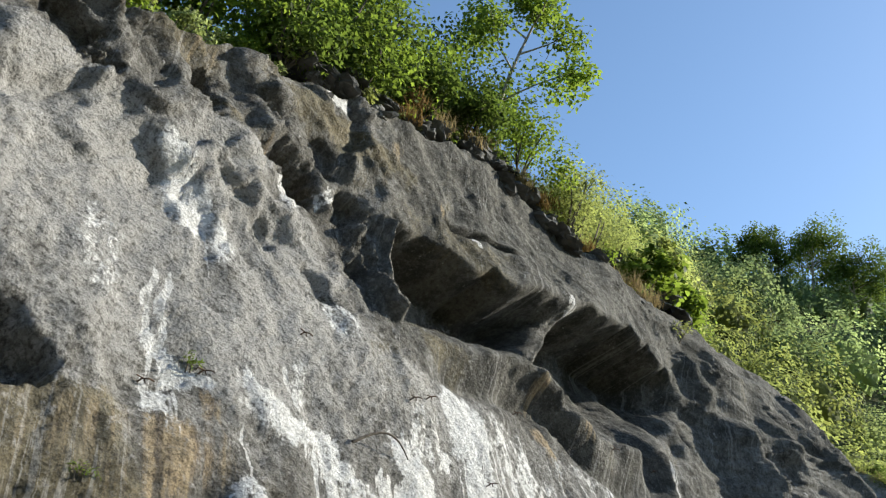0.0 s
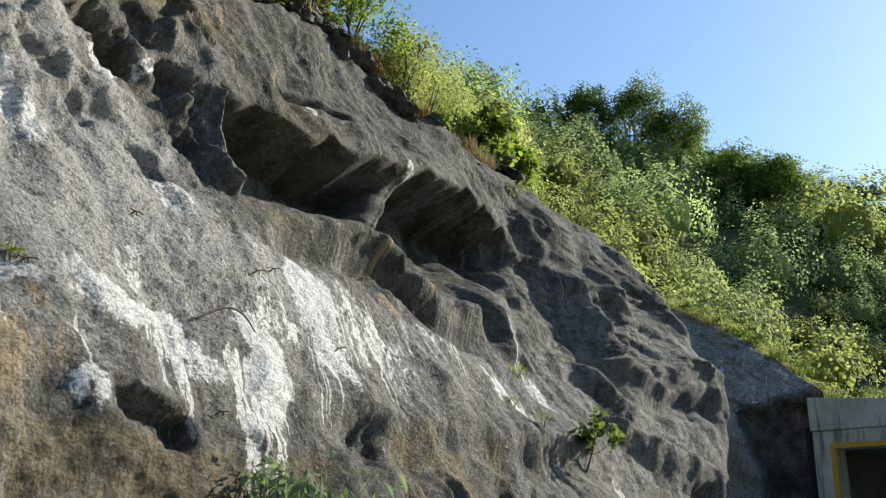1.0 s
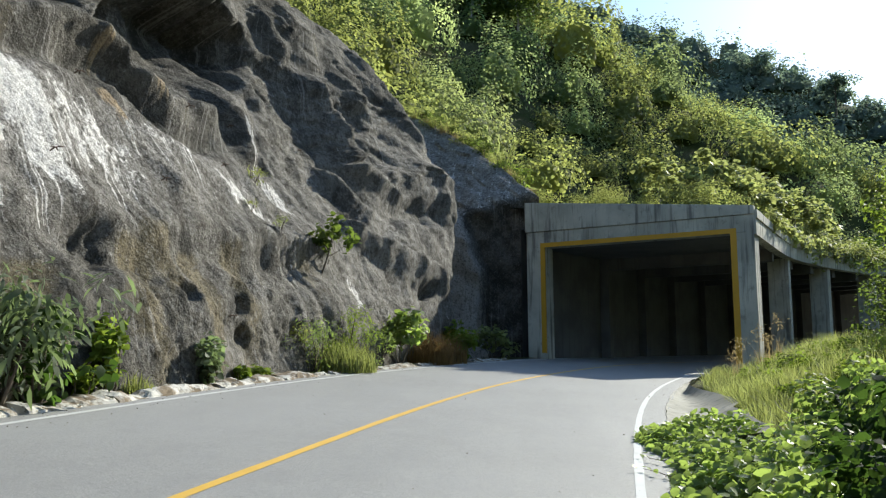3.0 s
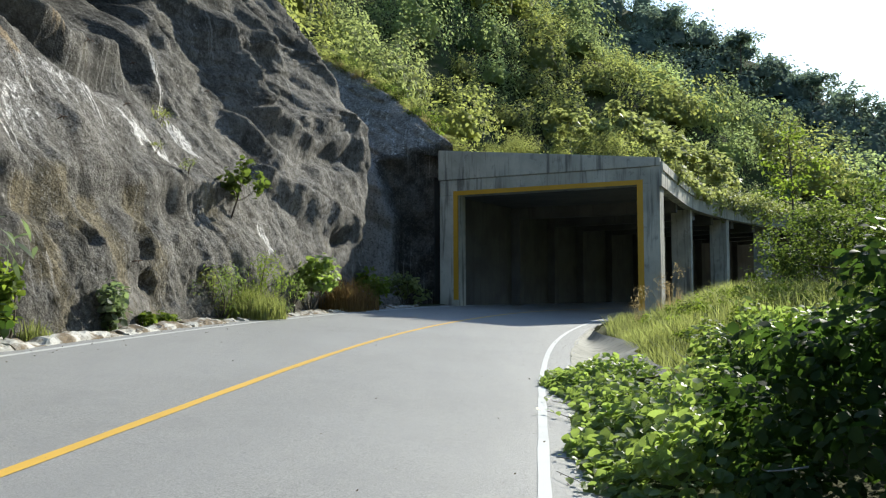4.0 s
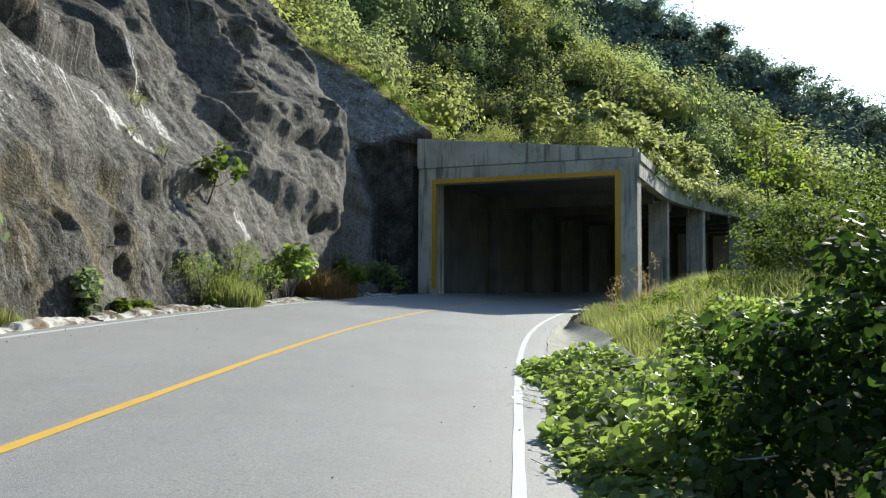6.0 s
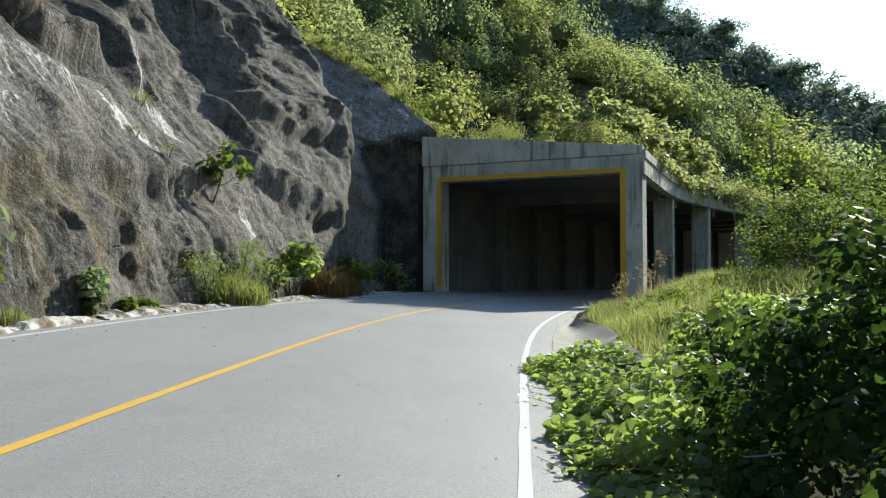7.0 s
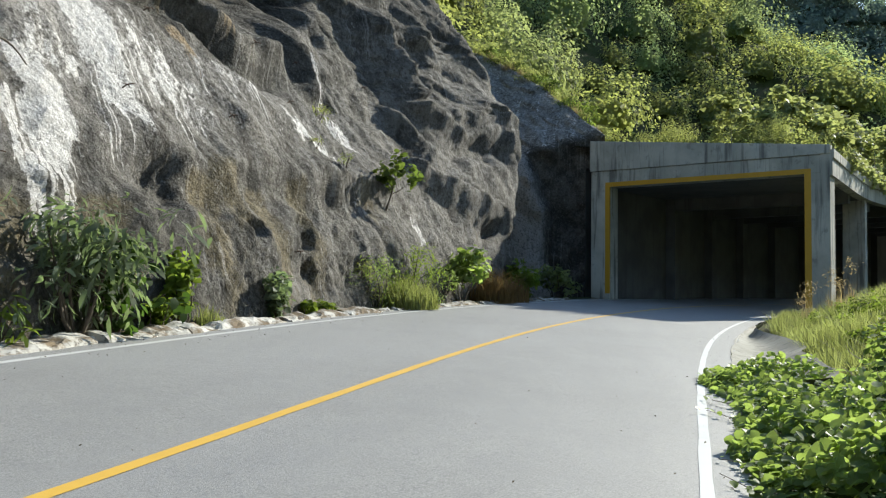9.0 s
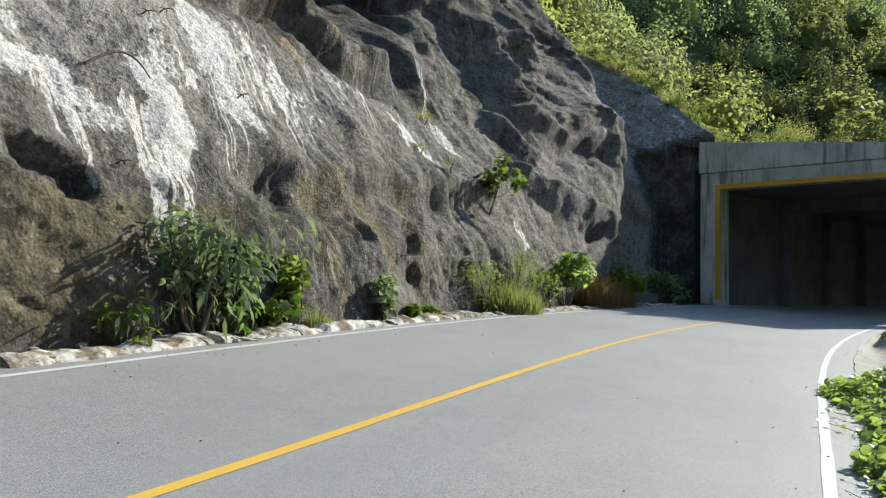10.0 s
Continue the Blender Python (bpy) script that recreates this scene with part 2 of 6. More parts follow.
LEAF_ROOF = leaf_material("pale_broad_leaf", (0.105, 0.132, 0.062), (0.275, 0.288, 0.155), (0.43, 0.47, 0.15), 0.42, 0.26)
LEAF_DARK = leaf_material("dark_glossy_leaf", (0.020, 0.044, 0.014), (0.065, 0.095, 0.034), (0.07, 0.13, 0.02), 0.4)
LEAF_DUSTY = leaf_material("dusty_shrub_leaf", (0.085, 0.115, 0.065), (0.29, 0.32, 0.235), (0.20, 0.27, 0.10), 0.40, 0.28)
GRASS = leaf_material("verge_grass", (0.120, 0.150, 0.055), (0.270, 0.268, 0.130), (0.35, 0.39, 0.11), 0.5)
DRY_GRASS = leaf_material("dry_grass", (0.20, 0.155, 0.075), (0.34, 0.27, 0.15), (0.36, 0.28, 0.14), 0.6)
RED_GRASS = leaf_material("reddish_grass", (0.15, 0.09, 0.04), (0.24, 0.17, 0.07), (0.30, 0.19, 0.07), 0.6)
LITTER = leaf_material("dry_leaf_litter", (0.06, 0.05, 0.035), (0.16, 0.12, 0.075), (0.10, 0.08, 0.05), 0.6)
BARK_PALE = bark_material("pale_bark", (0.26, 0.23, 0.18), (0.42, 0.39, 0.33))
BARK_DARK = bark_material("dark_bark", (0.07, 0.055, 0.04), (0.15, 0.12, 0.09))
RUST = bark_material("rusty_steel", (0.045, 0.03, 0.022), (0.11, 0.06, 0.035))


# ---- mesh kit ----
rng = np.random.default_rng(7)


def smooth(x, a, b):
    t = np.clip((np.asarray(x, float) - a) / (b - a), 0, 1)
    return t * t * (3 - 2 * t)


def lattice(ix, iy, seed):
    h = (ix.astype(np.int64) * 374761393 + iy.astype(np.int64) * 668265263 + seed * 974634777) & 0x7FFFFFFF
    h = ((h ^ (h >> 13)) * 1274126177) & 0x7FFFFFFF
    return ((h ^ (h >> 16)) & 0xFFFF) / 65535.0


def value_noise(x, y, seed=0):
    x, y = np.asarray(x, float), np.asarray(y, float)
    ix, iy = np.floor(x), np.floor(y)
    fx, fy = x - ix, y - iy
    fx, fy = fx * fx * fx * (fx * (fx * 6 - 15) + 10), fy * fy * fy * (fy * (fy * 6 - 15) + 10)
    a, b = lattice(ix, iy, seed), lattice(ix + 1, iy, seed)
    c, d = lattice(ix, iy + 1, seed), lattice(ix + 1, iy + 1, seed)
    return (a * (1 - fx) + b * fx) * (1 - fy) + (c * (1 - fx) + d * fx) * fy - 0.5


def fbm(x, y, octaves=4, seed=0, gain=0.5):
    total, amp = 0.0, 1.0
    for k in range(octaves):
        total = total + amp * value_noise(x * 2 ** k + 17.3 * k, y * 2 ** k + 9.1 * k, seed + k)
        amp *= gain
    return total


def facets(x, y, seed=0, hard=9.0, step=1.0, lean=1.6):
    """Blocky relief: every cell of a jittered lattice is a tilted plane, softly joined to the next."""
    x, y = np.asarray(x, float), np.asarray(y, float)
    ix, iy = np.floor(x), np.floor(y)
    total, weight = 0.0, 1e-9
    for a in (-1, 0, 1):
        for b in (-1, 0, 1):
            cx, cy = ix + a, iy + b
            dx = x - cx - lattice(cx, cy, seed + 1)
            dy = y - cy - lattice(cx, cy, seed + 2)
            w = np.exp(-hard * (dx * dx + dy * dy))
            tilt = (lattice(cx, cy, seed + 3) - 0.5) * lean * dx + (lattice(cx, cy, seed + 4) - 0.5) * lean * dy
            total = total + w * (step * (lattice(cx, cy, seed + 5) - 0.5) + tilt)
            weight = weight + w
    return total / weight


def chiselled(x, y, seed=0):
    """Flat triangular faces that meet in straight edges: heights of a lattice, joined by planes."""
    x, y = np.asarray(x, float), np.asarray(y, float)
    ix, iy = np.floor(x), np.floor(y)
    fx, fy = x - ix, y - iy
    b, c = lattice(ix + 1, iy, seed), lattice(ix, iy + 1, seed)
    low = lattice(ix, iy, seed) * (1 - fx - fy) + b * fx + c * fy
    high = lattice(ix + 1, iy + 1, seed) * (fx + fy - 1) + b * (1 - fy) + c * (1 - fx)
    return np.where(fx + fy < 1, low, high) - 0.5


def mesh_of(name, verts, faces, material, parent=None, attrs=None, uvs=None, flat=False):
    """One mesh object from arrays: verts (n, 3), faces (m, 3 or 4); attrs: floats by vertex; uvs by vertex."""
    verts, faces = np.asarray(verts, np.float32), np.asarray(faces, np.int32)
    me = bpy.data.meshes.new(name)
    k = faces.shape[1]
    me.vertices.add(len(verts))
    me.vertices.foreach_set("co", verts.ravel())
    me.loops.add(faces.size)
    me.loops.foreach_set("vertex_index", faces.ravel())
    me.polygons.add(len(faces))
    me.polygons.foreach_set("loop_start", np.arange(0, faces.size, k, dtype=np.int32))
    me.update(calc_edges=True)
    me.polygons.foreach_set("use_smooth", np.full(len(faces), not flat))
    for key, values in (attrs or {}).items():
        layer = me.attributes.new(key, 'FLOAT', 'POINT')
        layer.data.foreach_set("value", np.asarray(values, np.float32).ravel())
    if uvs is not None:
        layer = me.uv_layers.new(name="UVMap")
        layer.data.foreach_set("uv", np.asarray(uvs, np.float32)[faces.ravel()].ravel())
    me.validate()
    me.materials.append(material)
    ob = new(name, me)
    if parent is not None:
        ob.parent = parent
    return ob


def part(name, bm, material, parent=None, label="", soft=False):
    me = bpy.data.meshes.new(name)
    bmesh.ops.recalc_face_normals(bm, faces=bm.faces)
    bm.to_mesh(me)
    bm.free()
    me.materials.append(material)
    if soft:
        me.polygons.foreach_set("use_smooth", np.ones(len(me.polygons), bool))
    ob = new(name, me)
    if parent is not None:
        ob.parent = parent
    if label:
        tagged(ob, label)
    return ob


def thing(name, place, label, category, group="", kind=""):
    ob = new(name)
    ob.location = place
    ob.empty_display_size = 0.2
    tagged(ob, label, category, group, kind)
    bpy.context.view_layer.update()
    return ob


def grid_faces(nu, nv):
    i = np.arange(nu * nv).reshape(nu, nv)
    return np.stack([i[:-1, :-1], i[1:, :-1], i[1:, 1:], i[:-1, 1:]], -1).reshape(-1, 4)


def prism(bm, outline, z0, z1, bevel=0.0):
    """An upright block over an outline of (x, y); z1 may be one height or one for each corner."""
    n = len(outline)
    tops = z1 if isinstance(z1, (list, tuple)) else [z1] * n
    lows = z0 if isinstance(z0, (list, tuple)) else [z0] * n
    low = [bm.verts.new((x, y, z)) for (x, y), z in zip(outline, lows)]
    top = [bm.verts.new((x, y, z)) for (x, y), z in zip(outline, tops)]
    faces = [bm.faces.new(low[::-1]), bm.faces.new(top)]
    for k in range(n):
        faces.append(bm.faces.new((low[k], low[(k + 1) % n], top[(k + 1) % n], top[k])))
    if bevel:
        edges = list({e for f in faces for e in f.edges})
        bmesh.ops.bevel(bm, geom=edges, offset=bevel, segments=1, affect='EDGES')
    return bm


def tube(path, radii, sides=7):
    """Vertices and quads of a tapered limb along points."""
    path = np.asarray(path, float)
    n = len(path)
    tang = np.gradient(path, axis=0)
    tang /= np.linalg.norm(tang, axis=1, keepdims=True) + 1e-9
    ref = np.where(np.abs(tang[:, 2:3]) > 0.9, np.array([[1.0, 0, 0]]), np.array([[0, 0, 1.0]]))
    a = np.cross(tang, ref)
    a /= np.linalg.norm(a, axis=1, keepdims=True) + 1e-9
    b = np.cross(tang, a)
    ang = np.linspace(0, 2 * np.pi, sides, endpoint=False)
    ring = a[:, None] * np.cos(ang)[None, :, None] + b[:, None] * np.sin(ang)[None, :, None]
    verts = (path[:, None] + ring * np.asarray(radii)[:, None, None]).reshape(-1, 3)
    faces = []
    for i in range(n - 1):
        for j in range(sides):
            j2 = (j + 1) % sides
            faces.append((i * sides + j, i * sides + j2, (i + 1) * sides + j2, (i + 1) * sides + j))
    return verts, np.array(faces)


def joined(pieces):
    """Stack (verts, faces) pieces into one."""
    vs, fs, k = [], [], 0
    for v, f in pieces:
        vs.append(v)
        fs.append(f + k)
        k += len(v)
    return np.concatenate(vs), np.concatenate(fs)


LEAF_SIMPLE = (np.array([(0, 0, 0), (-0.30, 0.45, 0.08), (0, 1, -0.06), (0.30, 0.45, 0.08)]), np.array([(0, 2, 1), (0, 3, 2)]))
LEAF_SPRAY = (np.array([(0, 0, 0), (-0.46, 0.42, 0.10), (0, 1, -0.08), (0.46, 0.50, 0.10)]), np.array([(0, 2, 1), (0, 3, 2)]))
LEAF_WIDE = (np.array([(0, 0, 0), (-0.34, 0.10, 0.03), (-0.46, 0.42, 0.05), (-0.26, 0.78, 0.0), (0, 1, -0.08),
                       (0.26, 0.78, 0.0), (0.46, 0.42, 0.05), (0.34, 0.10, 0.03), (0, 0.45, -0.03)]),
             np.array([(8, 0, 1), (8, 1, 2), (8, 2, 3), (8, 3, 4), (8, 4, 5), (8, 5, 6), (8, 6, 7), (8, 7, 0)])[:, ::-1])
LEAF_MID = (np.array([(0, 0, 0), (-0.36, 0.28, 0.06), (-0.30, 0.66, 0.02), (0, 1, -0.08), (0.30, 0.66, 0.02), (0.36, 0.28, 0.06)]),
            np.array([(0, 5, 1), (1, 5, 4), (1, 4, 2), (2, 4, 3)]))
LEAF_LONG = (np.array([(0, 0, 0), (-0.11, 0.35, 0.04), (-0.09, 0.7, 0.0), (0, 1, -0.14), (0.09, 0.7, 0.0), (0.11, 0.35, 0.04)]),
             np.array([(0, 5, 1), (1, 5, 4), (1, 4, 2), (2, 4, 3)]))


def leaves(points, ups, sizes, shape=LEAF_SIMPLE, droop=0.25, gen=rng, jitter=0.45):
    """One leaf at each point, facing about ups, its tip pointing outward and somewhat down."""
    points, ups = np.asarray(points, float), np.asarray(ups, float)
    n = len(points)
    up = ups + gen.normal(0, jitter, (n, 3))
    up /= np.linalg.norm(up, axis=1, keepdims=True) + 1e-9
    ahead = gen.normal(0, 1, (n, 3))
    ahead[:, 2] -= droop * 2
    ahead -= up * (ahead * up).sum(1, keepdims=True)
    ahead /= np.linalg.norm(ahead, axis=1, keepdims=True) + 1e-9
    side = np.cross(ahead, up)
    base, tri = shape
    size = np.broadcast_to(np.asarray(sizes, float), (n,))[:, None, None]
    verts = points[:, None] + size * (base[None, :, 0:1] * side[:, None] + base[None, :, 1:2] * ahead[:, None] + base[None, :, 2:3] * up[:, None])
    faces = tri[None] + (np.arange(n) * len(base))[:, None, None]
    return verts.reshape(-1, 3), faces.reshape(-1, 3)


def tuft_points(centre, radii, count, lumps=9, gen=rng, low=-0.35):
    """Leaf places and facings over lumps that sit on an ellipsoid, so that the outline is uneven."""
    d = gen.normal(0, 1, (lumps, 3))
    d[:, 2] = np.abs(d[:, 2]) * 1.1 + low
    d /= np.linalg.norm(d, axis=1, keepdims=True)
    hub = d * gen.uniform(0.35, 0.85, (lumps, 1))
    which = gen.integers(0, lumps, count)
    e = gen.normal(0, 1, (count, 3))
    e /= np.linalg.norm(e, axis=1, keepdims=True)
    r = gen.uniform(0.25, 1, (count, 1)) ** 0.5 * gen.uniform(0.28, 0.48, lumps)[which][:, None]
    local = hub[which] + e * r
    ups = e * 0.35 + d[which] * 0.85 + np.array([0, 0, 0.45])
    return np.asarray(centre) + local * np.asarray(radii), ups


# ---- lie of the land ----
S_LO, S_HI, S_STEP = -60.0, 90.0, 0.5


def road_heading(s):
    c = np.clip(s, 3.0, 34.0)
    h = 0.1691 - 0.0184 * c + 0.001317 * c ** 2 - 0.00002014 * c ** 3
    return h + 0.018 * np.clip(s - 34.0, 0, 40)


_s = np.arange(S_LO, S_HI + S_STEP / 2, S_STEP)
_h = road_heading(_s)
_x = np.r_[0, np.cumsum(np.sin((_h[1:] + _h[:-1]) / 2)) * S_STEP]
_y = np.r_[0, np.cumsum(np.cos((_h[1:] + _h[:-1]) / 2)) * S_STEP]
_k = int(np.argmin(np.abs(_s - 8.0)))
_x, _y = _x - _x[_k] - 2.88, _y - _y[_k] + 7.94


def road_z(s, off):
    c = np.clip(s, -80, 44.0)
    return 0.254 + 0.0312 * c - 0.000348 * np.clip(c, 0, 44) ** 2 - 0.0701 * np.clip(off, -4.8, 4.8)


def road_at(s, off, dz=0.0):
    s, off = np.broadcast_arrays(np.asarray(s, float), np.asarray(off, float))
    x, y, h = np.interp(s, _s, _x), np.interp(s, _s, _y), np.interp(s, _s, _h)
    return np.stack([x + off * np.cos(h), y - off * np.sin(h), road_z(s, off) + dz], -1)


def road_coords(x, y):
    """Distance along the road and offset to its right, for arrays."""
    x, y = np.ravel(x), np.ravel(y)
    best = np.empty(len(x), int)
    for k in range(0, len(x), 20000):
        d = (x[k:k + 20000, None] - _x) ** 2 + (y[k:k + 20000, None] - _y) ** 2
        best[k:k + 20000] = d.argmin(1)
    h = _h[best]
    return _s[best], (x - _x[best]) * np.cos(h) - (y - _y[best]) * np.sin(h)


# the cliff's foot: a line along the road that bends to the right behind the gallery's mouth
C_LO, C_HI, C_STEP = -24.0, 130.0, 0.25
_cs = np.arange(C_LO, C_HI, C_STEP)
_ch = radians(9.46) + radians(1.2) * np.clip(_cs - 33, 0, 14) + radians(1.0) * np.clip(_cs - 52, 0, 36)
_cx = np.r_[0, np.cumsum(np.sin((_ch[1:] + _ch[:-1]) / 2)) * C_STEP]
_cy = np.r_[0, np.cumsum(np.cos((_ch[1:] + _ch[:-1]) / 2)) * C_STEP]
_k = int(np.argmin(np.abs(_cs)))
_cx, _cy = _cx - _cx[_k] - 7.75, _cy - _cy[_k] + 8.0
_cx = _cx - 0.6 * np.exp(-((_cs - 15) / 8) ** 2)

RIM = np.array([(-24, 9.5), (-10, 10.6), (-5, 11.4), (-1.5, 12.6), (0.25, 13.4), (3.75, 14.7), (7.5, 16.1), (10.5, 15.9), (12, 15.5), (16, 15.3), (20, 15.7),
                (24, 15.5), (29, 15.5), (31, 15.0), (33, 14.6), (36, 12.5), (39, 10.2), (50, 9.4), (62, 9.4)])


def rim(s):
    return np.interp(s, RIM[:, 0], RIM[:, 1])


_hh = np.arange(-4, 40, 0.05)
_slope = 0.08 + 0.54 * smooth(_hh, 2.2, 3.7) - 0.32 * smooth(_hh, 7.3, 8.8)
_back = np.cumsum(_slope) * 0.05
_back -= np.interp(0.7, _hh, _back)


def setback(h):
    """How far the face lies back from its foot at a height: steep below, laid back in the middle."""
    return np.interp(h, _hh, _back)


def cliff_at(s, h):
    """Points of the plain face, and the way out of it."""
    s, h = np.broadcast_arrays(np.asarray(s, float), np.asarray(h, float))
    x, y, a = np.interp(s, _cs, _cx), np.interp(s, _cs, _cy), np.interp(s, _cs, _ch)
    nx, ny = -np.cos(a), np.sin(a)
    b = setback(h)
    p = np.stack([x + nx * b, y + ny * b, h], -1)
    slope = np.interp(h, _hh, _slope)
    out = np.stack([-nx, -ny, slope], -1)
    return p, out / np.linalg.norm(out, axis=-1, keepdims=True)


def cliff_coords(x, y):
    x, y = np.ravel(x), np.ravel(y)
    best = np.empty(len(x), int)
    for k in range(0, len(x), 20000):
        d = (x[k:k + 20000, None] - _cx) ** 2 + (y[k:k + 20000, None] - _cy) ** 2
        best[k:k + 20000] = d.argmin(1)
    a = _ch[best]
    return _cs[best], -((x - _cx[best]) * np.cos(a) - (y - _cy[best]) * np.sin(a))


RIDGE = np.array([(-160, 300, 170), (-40, 262, 138), (0, 240, 106), (60, 226, 76), (90, 217, 60), (115, 211, 44), (190, 190, 22), (400, 120, 16)])


def land(x, y):
    """Height of the ground."""
    shape = np.shape(x)
    x, y = np.ravel(np.asarray(x, float)), np.ravel(np.asarray(y, float))
    rs, ro = road_coords(x, y)
    z = road_z(rs, ro) - 0.07
    z -= 0.30 * np.clip(ro - 13, 0, 60)
    z += smooth(ro, 5.4, 9.0) * (0.25 + 0.75 * smooth(rs, 10, 22)) - smooth(ro, 4.1, 4.6) * (1 - smooth(ro, 5.0, 6.5)) * 0.12
    cs, q = cliff_coords(x, y)
    top, qt = rim(cs), setback(rim(cs))
    gap = 1.6 + 1.8 * smooth(cs, 25, 29) + 2.0 * smooth(cs, 0, 3) * (1 - smooth(cs, 18.5, 21))
    back = np.clip(q - gap, 0, None)
    inv = np.interp(back, _back[_hh > 0.7], _hh[_hh > 0.7])
    near = np.where(back < qt, np.minimum(inv, top), top + 1.15 * (back - qt))
    plane = 1.6 + 0.685 * (-0.839 * x + 0.545 * y)
    plane = plane + 5.0 * fbm(x / 38, y / 38, 3, 5) + 1.2 * fbm(x / 9, y / 9, 2, 8)
    high = 58 + 12 * fbm(x / 40, y / 40, 2, 3) - 0.18 * x
    hill = np.minimum(np.minimum(near, np.maximum(plane, top)), high)
    z = np.where(q > gap, np.maximum(hill, z), z)
    # the shaded ridge across the valley
    rx = np.interp(x, RIDGE[:, 0], RIDGE[:, 1])
    rz = np.interp(x, RIDGE[:, 0], RIDGE[:, 2])
    far = rz - 0.95 * np.abs(rx - y) + 6 * fbm(x / 30, y / 30, 3, 11)
    z = np.where(y > 90, np.maximum(z, far), z)
    # the valley's other side, beyond and behind the road bank
    side = 0.72 * x - 0.69 * y
    z = np.maximum(z, np.minimum(0.85 * (side - 48), 75) - 6)
    return z.reshape(shape)


def ground():
    u = np.linspace(-1, 1, 250)
    gx = 30 * np.sinh(u * 3.6) / np.sinh(1.0) * 0.9 + 0
    gy = 30 * np.sinh(np.linspace(-0.82, 1.02, 260) * 3.4) / np.sinh(1.0) + 20
    x, y = np.meshgrid(gx, gy, indexing="ij")
    z = land(x, y)
    ob = mesh_of("ground", np.stack([x, y, z], -1).reshape(-1, 3), grid_faces(*x.shape), SOIL)
    tagged(ob, "brown soil and leaf litter of the hillside and verges", "ground", kind="structure")


ground()


def strip(name, s0, s1, o0, o1, dz, material, step=0.5, across=2, parent=None, jitter=0.0):
    s = np.arange(s0, s1 + step / 2, step)
    o = np.linspace(0, 1, across)
    a = np.full_like(s, o0) + (jitter * fbm(s * 3, s * 0, 3, 31) if jitter else 0)
    b = np.full_like(s, o1) + (jitter * fbm(s * 3, s * 0 + 5, 3, 37) if jitter else 0)
    p = road_at(s[:, None], a[:, None] * (1 - o) + b[:, None] * o, dz)
    return mesh_of(name, p.reshape(-1, 3), grid_faces(len(s), across), material, parent)


def road():
    s = np.arange(-55, 85, 0.5)
    o = np.linspace(-4.25, 4.15, 15)
    edge = 0.10 * fbm(s * 1.3, s * 0, 3, 21)
    off = o[None, :] + edge[:, None] * smooth(np.abs(o), 3.9, 4.2)[None, :]
    p = road_at(s[:, None], off)
    ob = mesh_of("road", p.reshape(-1, 3), grid_faces(len(s), len(o)), ASPHALT)
    tagged(ob, "two-lane grey asphalt road with a gentle bend", "road", kind="structure")
    for name, o0, o1, m, lab in (("centre_line", -0.055, 0.065, YELLOW_PAINT, "solid yellow painted centre line on the asphalt"),
                                 ("edge_line", -3.76, -3.65, WHITE_PAINT, "solid white painted edge line at the cliff side"),
                                 ("edge_line", 3.605, 3.705, WHITE_PAINT, "solid white painted edge line at the valley side")):
        tagged(strip(name, -55, 84, o0, o1, 0.005, m, jitter=0.012), lab, "road marking", kind="structure")


road()

# ---- cliff ----
# pockets: along, height, half width, half height, depth
POCKETS = [(-1.8, 11.05, 0.42, 0.36, 0.8), (-4.4, 10.3, 0.8, 0.5, 0.6), (0.45, 10.75, 0.70, 0.60, 0.7),
           (-0.05, 8.45, 0.24, 0.30, 0.15), (1.15, 8.05, 0.30, 0.34, 0.25), (2.2, 10.5, 0.36, 0.45, 0.38), (-0.7, 9.1, 0.6, 0.2, 0.15),
           (2.7, 9.2, 0.32, 0.6, 0.35), (-4.2, 4.6, 0.8, 0.6, 0.6), (-0.2, 11.5, 0.5, 0.22, 0.2), (2.8, 12.1, 0.5, 0.25, 0.18), (1.3, 11.5, 0.4, 0.3, 0.2)]
# wide soft dents low on the face
DENTS = [(5.4, 3.45, 0.65, 0.5, 0.28), (7.8, 2.85, 0.34, 0.40, 0.45), (9.9, 2.75, 0.36, 0.45, 0.4), (9.9, 1.95, 0.36, 0.48, 0.5), (6.6, 1.2, 0.6, 0.6, 0.25),
         (0.65, 2.75, 0.5, 0.3, 0.14), (0.6, 2.05, 0.45, 0.4, 0.10), (2.0, 2.8, 0.4, 0.8, 0.12), (12.6, 2.5, 0.4, 0.7, 0.2), (23.2, 3.7, 0.7, 0.24, 0.5)]
OVER = np.array([(2.75, 11.4), (3.5, 10.75), (5.0, 10.9), (6.25, 10.95), (8.25, 11.2), (10.6, 11.6), (12.4, 12.6), (14.0, 12.7), (16.7, 12.5), (19.5, 12.0)])
LIP = np.array([(2.75, 8.7), (3.5, 8.2), (4.75, 8.55), (6.25, 8.7), (8.0, 9.05), (8.75, 9.0), (9.5, 8.35), (10.75, 8.05), (13.25, 8.3), (15.5, 9.2), (18.5, 11.4)])
# ridges: from (along, height) to (along, height), half width, height of the ridge
RIDGES = [(15.3, 11.6, 14.4, 7.4, 0.55, 0.45), (20.8, 7.55, 23.3, 7.6, 0.4, 0.3), (9.0, 5.2, 12.6, 4.3, 0.4, 0.16), (12.6, 7.8, 14.8, 5.2, 0.5, 0.2),
          (2.4, 10.1, 3.2, 8.5, 0.2, 0.4), (3.45, 10.5, 3.5, 8.4, 0.17, 0.5), (6.3, 7.4, 9.0, 5.6, 0.5, 0.12)]
